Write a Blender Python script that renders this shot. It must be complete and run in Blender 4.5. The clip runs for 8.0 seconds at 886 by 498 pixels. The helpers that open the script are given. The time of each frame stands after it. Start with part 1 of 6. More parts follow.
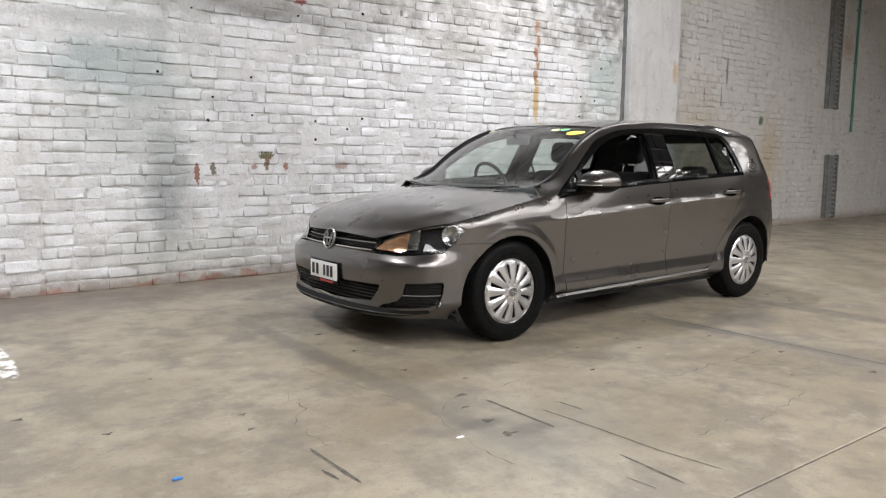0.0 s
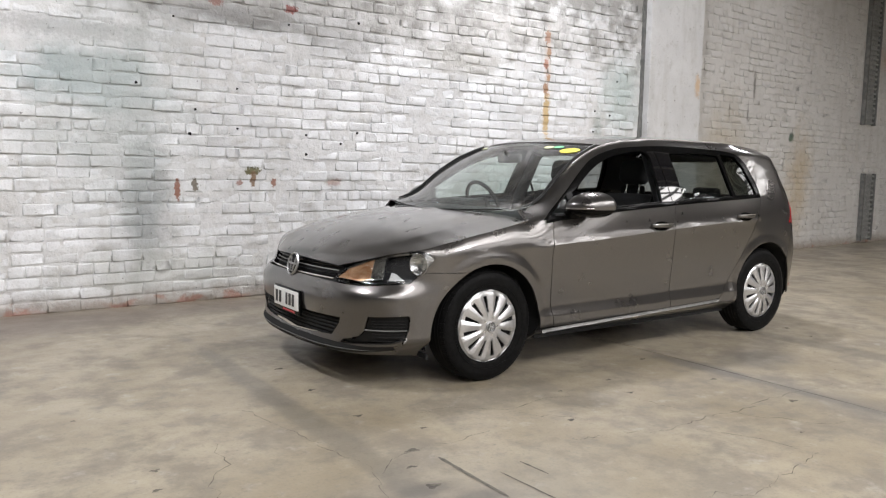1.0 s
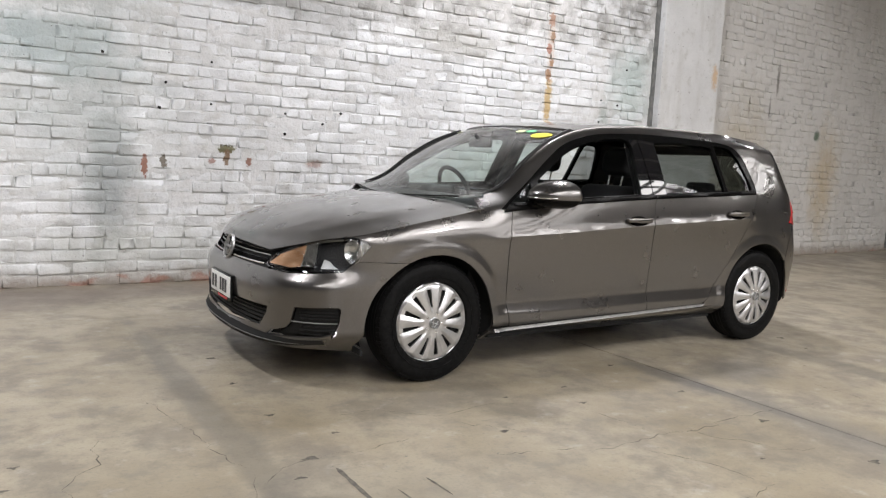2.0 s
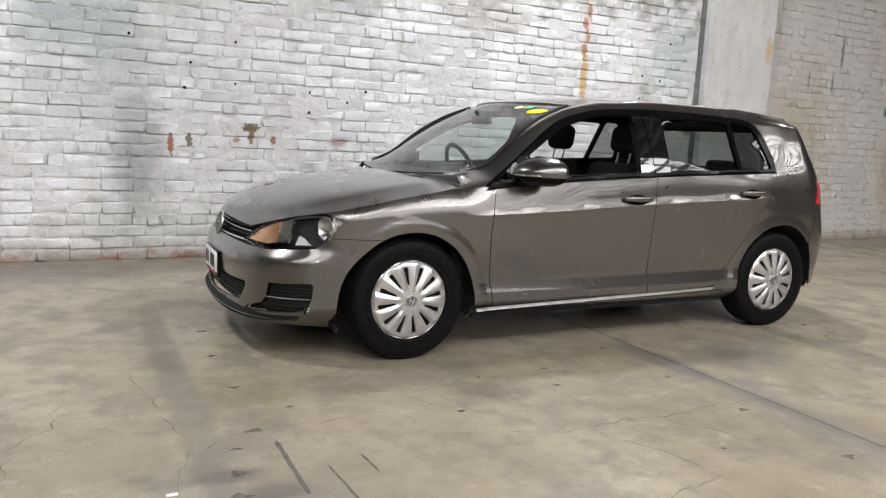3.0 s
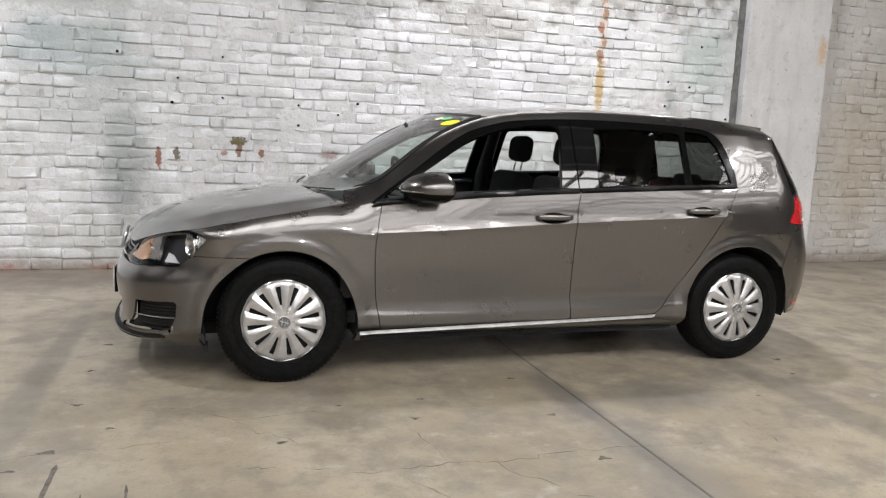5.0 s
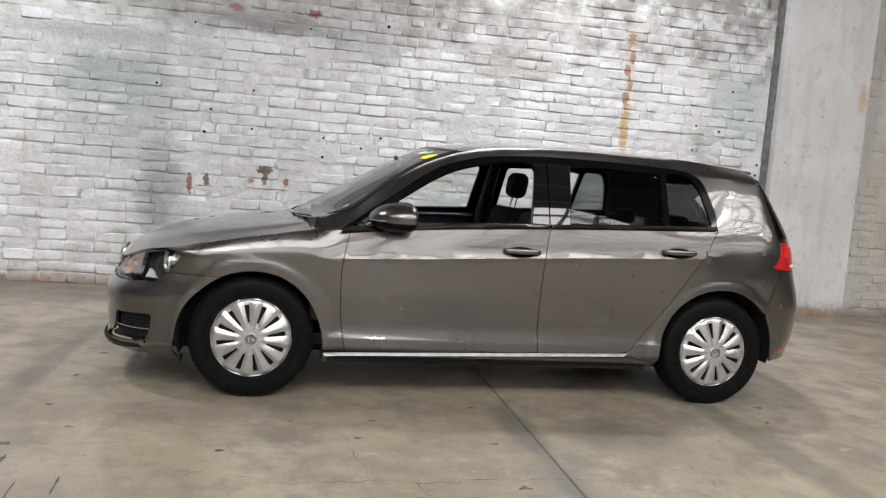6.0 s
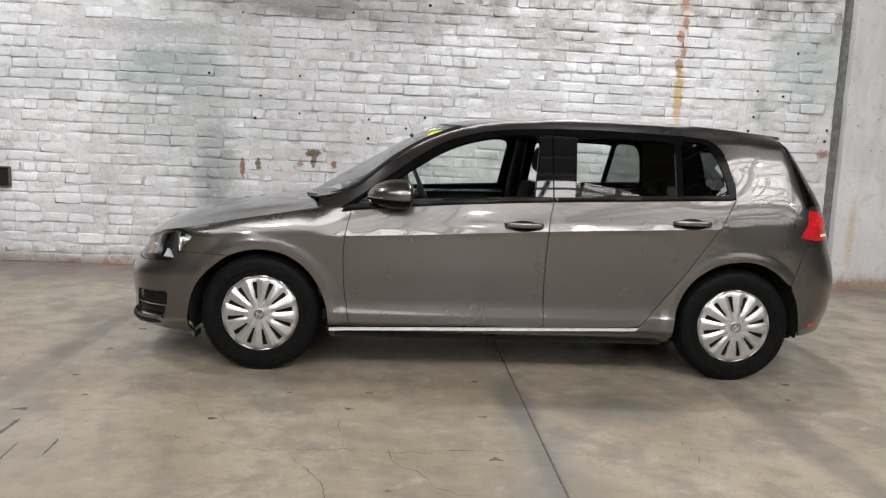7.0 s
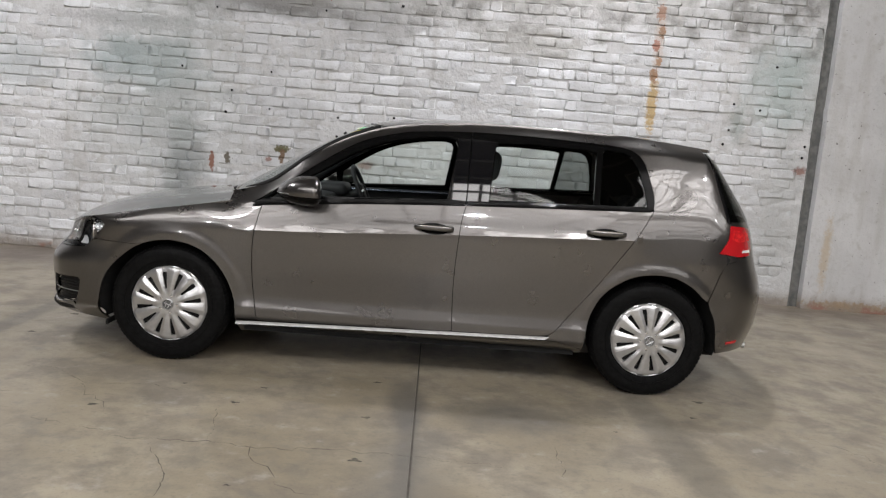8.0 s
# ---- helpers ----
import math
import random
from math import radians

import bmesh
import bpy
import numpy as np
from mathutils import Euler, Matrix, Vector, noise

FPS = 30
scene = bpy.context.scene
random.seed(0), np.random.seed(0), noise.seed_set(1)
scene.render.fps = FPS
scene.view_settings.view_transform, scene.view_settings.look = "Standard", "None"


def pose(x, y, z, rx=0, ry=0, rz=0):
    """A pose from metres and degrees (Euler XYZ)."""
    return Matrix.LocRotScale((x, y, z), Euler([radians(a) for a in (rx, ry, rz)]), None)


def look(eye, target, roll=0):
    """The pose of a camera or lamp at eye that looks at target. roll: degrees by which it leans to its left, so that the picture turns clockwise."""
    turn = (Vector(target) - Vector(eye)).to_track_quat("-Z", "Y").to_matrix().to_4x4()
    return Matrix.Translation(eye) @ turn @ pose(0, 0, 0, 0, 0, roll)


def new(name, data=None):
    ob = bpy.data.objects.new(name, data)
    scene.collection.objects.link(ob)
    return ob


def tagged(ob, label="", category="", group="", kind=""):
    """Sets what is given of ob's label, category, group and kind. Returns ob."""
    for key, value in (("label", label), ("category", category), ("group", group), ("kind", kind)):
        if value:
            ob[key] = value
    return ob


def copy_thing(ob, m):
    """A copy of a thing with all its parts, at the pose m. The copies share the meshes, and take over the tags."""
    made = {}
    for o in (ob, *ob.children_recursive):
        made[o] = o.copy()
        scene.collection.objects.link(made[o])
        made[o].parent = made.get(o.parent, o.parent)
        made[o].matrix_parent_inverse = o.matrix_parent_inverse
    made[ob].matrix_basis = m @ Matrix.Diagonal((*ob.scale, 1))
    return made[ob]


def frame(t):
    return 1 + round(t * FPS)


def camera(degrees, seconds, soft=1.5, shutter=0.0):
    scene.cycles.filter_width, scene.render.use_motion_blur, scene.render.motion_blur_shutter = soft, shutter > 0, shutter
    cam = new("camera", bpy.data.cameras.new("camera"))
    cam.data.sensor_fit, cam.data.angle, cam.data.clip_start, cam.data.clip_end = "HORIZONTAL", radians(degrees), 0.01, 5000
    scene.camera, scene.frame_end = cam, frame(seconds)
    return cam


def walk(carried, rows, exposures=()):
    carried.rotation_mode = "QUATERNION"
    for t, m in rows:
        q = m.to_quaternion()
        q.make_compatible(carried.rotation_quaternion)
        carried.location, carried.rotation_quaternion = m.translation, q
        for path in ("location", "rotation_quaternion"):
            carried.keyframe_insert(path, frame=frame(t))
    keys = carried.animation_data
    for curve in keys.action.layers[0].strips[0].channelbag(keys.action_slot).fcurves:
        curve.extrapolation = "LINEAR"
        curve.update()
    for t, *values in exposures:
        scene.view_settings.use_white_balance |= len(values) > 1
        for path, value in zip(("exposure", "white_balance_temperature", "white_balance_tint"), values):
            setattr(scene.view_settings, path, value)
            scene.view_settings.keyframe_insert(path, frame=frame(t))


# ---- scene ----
cam = camera(60.7, 8.0, 1.25)
PATH = [
    (0, (-4.485, -4.279, 1.15), (-3.283, -2.699, 0.908), 0.5),
    (0.5, (-4.232, -4.175, 1.168), (-3.029, -2.596, 0.919), 0.6),
    (1, (-3.928, -4.122, 1.191), (-2.795, -2.487, 0.982), 1.0),
    (1.5, (-3.664, -4.084, 1.164), (-2.554, -2.436, 0.939), 1.5),
    (1.7, (-3.521, -4.043, 1.151), (-2.423, -2.387, 0.924), 2.3),
    (3, (-2.866, -4.296, 1.158), (-1.987, -2.523, 0.863), 2.8),
    (3.5, (-2.565, -4.29, 1.2), (-1.771, -2.486, 0.863), 3.3),
    (4, (-2.247, -4.413, 1.204), (-1.561, -2.557, 0.915), 2.9),
    (4.5, (-1.96, -4.491, 1.191), (-1.313, -2.622, 0.892), 2.6),
    (5, (-1.651, -4.522, 1.231), (-1.07, -2.63, 0.947), 2.4),
    (5.2, (-1.534, -4.585, 1.244), (-0.996, -2.671, 1.028), 2.7),
    (6.5, (-0.876, -4.836, 1.229), (-0.61, -2.865, 1.022), 3.4),
    (7, (-0.581, -4.88, 1.24), (-0.464, -2.901, 0.978), 2.4),
    (7.5, (-0.236, -4.959, 1.278), (-0.208, -2.977, 1.011), 4.7),
    (8, (0.077, -4.882, 1.266), (0.111, -2.899, 1.007), 4.7),
]
EXPOSURE = -0.30
walk(cam, [(t, look(eye, target, roll)) for t, eye, target, roll in PATH],
     exposures=[(0.0, EXPOSURE - 0.06), (1.0, EXPOSURE), (3.5, EXPOSURE - 0.05), (4.0, EXPOSURE + 0.07), (4.5, EXPOSURE - 0.03), (5.0, EXPOSURE - 0.06), (6.5, EXPOSURE - 0.24), (7.0, EXPOSURE - 0.21), (7.5, EXPOSURE - 0.30), (8.0, EXPOSURE - 0.50)])

# ---- light ----
# Some follow from glints and shadows; the rest are unseen fill lamps.
LAMPS = [  # high-bay lamps under the roof: place and watts
    (1.5, 1.1, 4.9, 205), (-4.6, 0.4, 4.9, 225), (6.4, 0.6, 4.9, 40),
    (-3.0, -6.1, 4.9, 155), (1.8, -6.1, 4.9, 150), (7.4, -6.1, 4.9, 25),
    (-5.4, -13.0, 4.9, 240), (0.8, -13.0, 4.9, 300),
    (4.2, -4.3, 4.9, 45),
]
world = bpy.data.worlds.new("world")
scene.world = world
world.use_nodes = True
world.node_tree.nodes["Background"].inputs["Color"].default_value = (0.75, 0.80, 0.85, 1)
world.node_tree.nodes["Background"].inputs["Strength"].default_value = 0.02
for lx, ly, lz, watts in LAMPS:
    lamp = bpy.data.lights.new("lamp_light", "AREA")
    lamp.shape, lamp.size, lamp.energy, lamp.color = "DISK", 0.40, watts, (0.988, 0.980, 1.025)
    light = new("lamp_light", lamp)
    light.matrix_world = pose(lx, ly, lz - 0.13)
    tagged(light, kind="structure")

# ---- materials ----
def material(name, color, rough=0.5, metal=0.0, **more):
    m = bpy.data.materials.new(name)
    m.use_nodes = True
    p = m.node_tree.nodes["Principled BSDF"]
    p.inputs["Base Color"].default_value = (*color, 1)
    p.inputs["Roughness"].default_value, p.inputs["Metallic"].default_value = rough, metal
    for key, value in more.items():
        p.inputs[key.replace("_", " ")].default_value = value
    return m


class Graph:
    """Short ways to write shader nodes."""

    def __init__(self, m):
        self.t, self.p = m.node_tree, m.node_tree.nodes["Principled BSDF"]
        self.where = self.t.nodes.new("ShaderNodeNewGeometry").outputs["Position"]

    def put(self, socket, value):
        if isinstance(value, bpy.types.NodeSocket):
            self.t.links.new(value, socket)
        else:
            socket.default_value = value

    def math(self, op, a, b=0.0, c=0.0, clamp=False):
        n = self.t.nodes.new("ShaderNodeMath")
        n.operation, n.use_clamp = op, clamp
        for i, v in enumerate((a, b, c)):
            self.put(n.inputs[i], v)
        return n.outputs[0]

    def vec(self, op, a, b):
        n = self.t.nodes.new("ShaderNodeVectorMath")
        n.operation = op
        self.put(n.inputs[0], a)
        self.put(n.inputs[1], b)
        return n.outputs["Value" if op == "LENGTH" else "Vector"]

    def noise(self, scale, detail=4.0, rough=0.55, at=None, stretch=None, distort=0.0):
        at = self.where if at is None else at
        if stretch:
            at = self.vec("MULTIPLY", at, stretch)
        n = self.t.nodes.new("ShaderNodeTexNoise")
        self.t.links.new(at, n.inputs["Vector"])
        n.inputs["Scale"].default_value, n.inputs["Detail"].default_value = scale, detail
        n.inputs["Roughness"].default_value, n.inputs["Distortion"].default_value = rough, distort
        return n.outputs["Fac"]

    def ramp(self, v, a, b, lo=0.0, hi=1.0):
        n = self.t.nodes.new("ShaderNodeMapRange")
        n.interpolation_type = "SMOOTHSTEP"
        for key, value in (("Value", v), ("From Min", a), ("From Max", b), ("To Min", lo), ("To Max", hi)):
            self.put(n.inputs[key], value)
        return n.outputs["Result"]

    def mix(self, fac, a, b, how="MIX"):
        n = self.t.nodes.new("ShaderNodeMix")
        n.data_type, n.blend_type = "RGBA", how
        self.put(n.inputs[0], fac)
        self.put(n.inputs[6], a if isinstance(a, bpy.types.NodeSocket) else (*a, 1))
        self.put(n.inputs[7], b if isinstance(b, bpy.types.NodeSocket) else (*b, 1))
        return n.outputs[2]

    def blot(self, cx, cy, cz, rx, ry, rz, soft=0.5, warp=None, amount=0.0):
        """1 within an ellipsoid about a place, fading to 0 outside it; warp roughens its outline."""
        d = self.vec("LENGTH", self.vec("MULTIPLY", self.vec("SUBTRACT", self.where, (cx, cy, cz)), (1 / rx, 1 / ry, 1 / rz)), (0, 0, 0))
        if warp is not None:
            d = self.math("ADD", d, self.math("MULTIPLY", self.math("SUBTRACT", warp, 0.5), amount))
        return self.ramp(d, 1 - soft, 1 + soft, 1.0, 0.0)

    def bump(self, height, strength, distance):
        n = self.t.nodes.new("ShaderNodeBump")
        self.put(n.inputs["Height"], height)
        n.inputs["Strength"].default_value, n.inputs["Distance"].default_value = strength, distance
        self.t.links.new(n.outputs["Normal"], self.p.inputs["Normal"])

    def rand(self):
        a = self.t.nodes.new("ShaderNodeObjectInfo").outputs["Random"]
        b = self.t.nodes.new("ShaderNodeNewGeometry").outputs["Random Per Island"]
        return self.math("FRACT", self.math("ADD", a, b))


def car_paint():
    m = material("car_paint", (0.27, 0.25, 0.24), 0.3, 0.90, Coat_Weight=1.0, Coat_Roughness=0.045, Coat_IOR=1.7)
    g = Graph(m)
    flake = g.noise(260, 2.0)
    dust = g.noise(7, 5.0)
    g.put(g.p.inputs["Base Color"], g.mix(g.ramp(flake, 0.3, 0.7), (0.096, 0.090, 0.086), (0.119, 0.112, 0.107)))
    g.put(g.p.inputs["Roughness"], g.ramp(dust, 0.3, 0.75, 0.27, 0.33))
    return m


def glass(name, tint, rough=0.0, base=0.055):
    m = bpy.data.materials.new(name)
    m.use_nodes = True
    t = m.node_tree
    t.nodes.clear()
    out, mix = t.nodes.new("ShaderNodeOutputMaterial"), t.nodes.new("ShaderNodeMixShader")
    clear, gloss, weight = t.nodes.new("ShaderNodeBsdfTransparent"), t.nodes.new("ShaderNodeBsdfGlossy"), t.nodes.new("ShaderNodeLayerWeight")
    clear.inputs["Color"].default_value = (*tint, 1)
    gloss.inputs["Roughness"].default_value, weight.inputs["Blend"].default_value = rough, 0.5
    power, scale = t.nodes.new("ShaderNodeMath"), t.nodes.new("ShaderNodeMath")
    power.operation, scale.operation = "POWER", "MULTIPLY_ADD"
    power.inputs[1].default_value = 4.5
    scale.inputs[1].default_value, scale.inputs[2].default_value = 1 - base, base
    t.links.new(weight.outputs["Facing"], power.inputs[0])
    t.links.new(power.outputs[0], scale.inputs[0])
    t.links.new(scale.outputs[0], mix.inputs[0])
    t.links.new(clear.outputs[0], mix.inputs[1])
    t.links.new(gloss.outputs[0], mix.inputs[2])
    t.links.new(mix.outputs[0], out.inputs["Surface"])
    return m


def dusty(m):
    """A thin film of dust in streaks over a pane, with reflected haze painted in."""
    t = m.node_tree
    out = next(n for n in t.nodes if n.type == "OUTPUT_MATERIAL")
    clean = out.inputs["Surface"].links[0].from_socket
    where = t.nodes.new("ShaderNodeNewGeometry").outputs["Position"]
    stretch = t.nodes.new("ShaderNodeMapping")
    stretch.inputs["Scale"].default_value = (1.5, 14.0, 1.5)
    grain, amount = t.nodes.new("ShaderNodeTexNoise"), t.nodes.new("ShaderNodeMapRange")
    grain.inputs["Scale"].default_value, grain.inputs["Detail"].default_value = 2.0, 5.0
    amount.inputs["From Min"].default_value, amount.inputs["From Max"].default_value = 0.35, 0.72
    amount.inputs["To Min"].default_value, amount.inputs["To Max"].default_value = 0.02, 0.10
    film, mix = t.nodes.new("ShaderNodeBsdfDiffuse"), t.nodes.new("ShaderNodeMixShader")
    film.inputs["Color"].default_value = (0.62, 0.62, 0.60, 1)
    t.links.new(where, stretch.inputs["Vector"])
    t.links.new(stretch.outputs[0], grain.inputs["Vector"])
    t.links.new(grain.outputs["Fac"], amount.inputs["Value"])
    t.links.new(amount.outputs[0], mix.inputs[0])
    t.links.new(clean, mix.inputs[1])
    t.links.new(film.outputs[0], mix.inputs[2])
    t.links.new(mix.outputs[0], out.inputs["Surface"])
    return m


def lamp_glow(name, color, strength, picked=True):
    m = material(name, color, 0.4)
    m.node_tree.nodes["Principled BSDF"].inputs["Emission Color"].default_value = (*color, 1)
    m.node_tree.nodes["Principled BSDF"].inputs["Emission Strength"].default_value = strength
    if not picked:
        m.cycles.emission_sampling = "NONE"
    return m


WALL_Y = 2.525
# marks on the wall: x, z, half width, half height, softness, colour, strength
STAINS_WIDE = [
    (-2.75, 1.88, 0.46, 0.22, 0.6, (0.25, 0.325, 0.335), 0.80), (-2.38, 0.92, 0.17, 0.55, 0.7, (0.25, 0.265, 0.265), 0.80),
    (-3.95, 1.75, 0.35, 0.20, 0.7, (0.42, 0.46, 0.46), 0.40), (-1.50, 2.52, 0.75, 0.13, 0.6, (0.20, 0.20, 0.195), 0.85), (-2.9, 2.25, 0.6, 0.07, 0.6, (0.33, 0.33, 0.33), 0.6), (-1.9, 1.62, 0.20, 0.06, 0.6, (0.40, 0.41, 0.41), 0.5),
    (-0.55, 2.45, 0.35, 0.22, 0.7, (0.36, 0.36, 0.355), 0.6), (0.9, 2.35, 0.5, 0.16, 0.7, (0.36, 0.35, 0.32), 0.6),
    (-2.45, 2.55, 0.5, 0.15, 0.7, (0.42, 0.42, 0.42), 0.5), (3.35, 2.15, 0.28, 0.40, 0.8, (0.38, 0.46, 0.44), 0.6),
    (2.95, 1.75, 0.07, 0.16, 0.6, (0.33, 0.37, 0.35), 0.55),
]
STAINS_AND_TOP_BAND = [
    (3.45, 0.75, 0.25, 0.7, 0.8, (0.45, 0.46, 0.45), 0.5), (-2.60, 1.70, 0.55, 0.80, 0.9, (0.42, 0.45, 0.44), 0.6),
    (-0.9, 2.75, 2.2, 0.22, 0.9, (0.40, 0.395, 0.38), 0.7), (1.6, 2.75, 1.6, 0.25, 0.9, (0.42, 0.41, 0.39), 0.6),
    # Entry at z 4.4: unseen dark band, added to dim the bonnet's reflection.
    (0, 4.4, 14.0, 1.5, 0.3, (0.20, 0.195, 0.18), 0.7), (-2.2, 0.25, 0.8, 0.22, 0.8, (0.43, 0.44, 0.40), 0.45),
    (2.095, 1.86, 0.046, 0.26, 0.35, (0.48, 0.33, 0.13), 0.75), (2.10, 2.45, 0.045, 0.36, 0.35, (0.50, 0.42, 0.36), 0.55),
]
STAINS_FLAKED = [
    (-1.435, 1.150, 0.066, 0.036, 0.16, (0.10, 0.09, 0.03), 1.00), (-1.430, 1.075, 0.026, 0.072, 0.16, (0.17, 0.10, 0.05), 1.00),
    (-2.105, 0.990, 0.026, 0.090, 0.16, (0.25, 0.11, 0.07), 1.00), (-1.235, 1.045, 0.022, 0.042, 0.16, (0.25, 0.12, 0.08), 0.80),
    (-1.560, 1.040, 0.030, 0.022, 0.16, (0.26, 0.13, 0.10), 0.70), (-1.955, 1.020, 0.026, 0.054, 0.16, (0.12, 0.10, 0.07), 0.95),
    (-0.620, 1.050, 0.072, 0.036, 0.50, (0.28, 0.15, 0.11), 0.55), (3.620, 1.340, 0.060, 0.036, 0.50, (0.26, 0.12, 0.09), 0.70),
    (2.085, 2.14, 0.040, 0.060, 0.16, (0.30, 0.17, 0.09), 0.80), (2.115, 2.27, 0.026, 0.045, 0.16, (0.36, 0.22, 0.13), 0.80),
    (2.080, 2.41, 0.034, 0.050, 0.16, (0.33, 0.15, 0.10), 0.75), (2.120, 2.55, 0.030, 0.060, 0.16, (0.28, 0.17, 0.10), 0.80),
    (2.090, 2.72, 0.040, 0.070, 0.16, (0.31, 0.18, 0.12), 0.75), (3.640, 2.62, 0.050, 0.110, 0.30, (0.33, 0.34, 0.33), 0.70),
    (-1.050, 2.620, 0.060, 0.036, 0.16, (0.24, 0.08, 0.07), 0.95), (-1.750, 2.600, 0.060, 0.036, 0.16, (0.26, 0.14, 0.12), 0.80),
]
STAINS_AND_BAND = STAINS_WIDE + STAINS_AND_TOP_BAND + STAINS_FLAKED


def wall_paint(name, dark, stains):
    m = material(name, (0.7, 0.7, 0.7), 0.5)
    g = Graph(m)
    fine, mid, wide = g.noise(60, 5), g.noise(9, 5, 0.6), g.noise(1.3, 4, 0.6)
    streak = g.noise(3.0, 4, 0.6, stretch=(2.2, 1.0, 0.35))
    r = g.rand()
    c = g.mix(g.ramp(wide, 0.3, 0.72), (0.615, 0.625, 0.635), (0.77, 0.78, 0.79))
    c = g.mix(g.ramp(r, 0.0, 1.0, 0.0, 0.22), c, (0.50, 0.50, 0.49))
    c = g.mix(g.math("MULTIPLY", g.ramp(mid, 0.53, 0.75), 0.55 + dark * 0.3), c, (0.43, 0.425, 0.40))
    c = g.mix(g.math("MULTIPLY", g.ramp(streak, 0.5, 0.72), 0.35 + dark * 0.5), c, (0.46, 0.455, 0.43))
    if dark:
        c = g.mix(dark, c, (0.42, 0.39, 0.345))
    worn = g.math("MULTIPLY", g.ramp(g.noise(17, 6, 0.65), 0.70, 0.74), g.ramp(g.noise(2.2, 3), 0.5, 0.62))
    c = g.mix(g.math("MULTIPLY", worn, 0.7), c, (0.36, 0.22, 0.16))
    rough_edge = g.noise(36, 4, 0.65)
    big_edge = g.noise(5, 4, 0.6)
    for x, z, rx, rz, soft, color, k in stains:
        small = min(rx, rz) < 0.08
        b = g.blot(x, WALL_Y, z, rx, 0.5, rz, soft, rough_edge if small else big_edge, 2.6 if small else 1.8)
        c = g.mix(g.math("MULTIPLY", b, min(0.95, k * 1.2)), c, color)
    z = g.t.nodes.new("ShaderNodeSeparateXYZ")
    g.put(z.inputs[0], g.where)
    foot = g.math("ADD", z.outputs["Z"], g.math("MULTIPLY", g.math("SUBTRACT", mid, 0.5), 0.22))
    c = g.mix(g.ramp(foot, 0.0, 0.20, 0.85, 0.0), c, (0.25, 0.21, 0.17))
    c = g.mix(g.math("MULTIPLY", g.ramp(foot, 0.02, 0.07, 1.0, 0.0), g.ramp(g.noise(2.6, 3), 0.56, 0.64, 0.0, 0.8)), c, (0.30, 0.15, 0.11))
    speck = g.ramp(g.noise(38, 2, 0.4), 0.735, 0.75)
    c = g.mix(g.math("MULTIPLY", speck, 0.7), c, (0.10, 0.09, 0.08))
    c = g.mix(g.ramp(fine, 0.56, 0.72, 0.0, 0.34), c, (0.40, 0.395, 0.385))
    c = g.mix(g.ramp(g.noise(150, 3, 0.6), 0.62, 0.75, 0.0, 0.30), c, (0.34, 0.335, 0.32))
    g.put(g.p.inputs["Base Color"], c)
    g.put(g.p.inputs["Roughness"], g.ramp(mid, 0.3, 0.7, 0.36, 0.60))
    h = g.math("ADD", g.math("MULTIPLY", mid, 0.8), g.math("ADD", g.math("MULTIPLY", fine, 0.30), g.math("MULTIPLY", g.noise(26, 3, 0.5), 0.55)))
    g.bump(h, 0.75, 0.013)
    return m


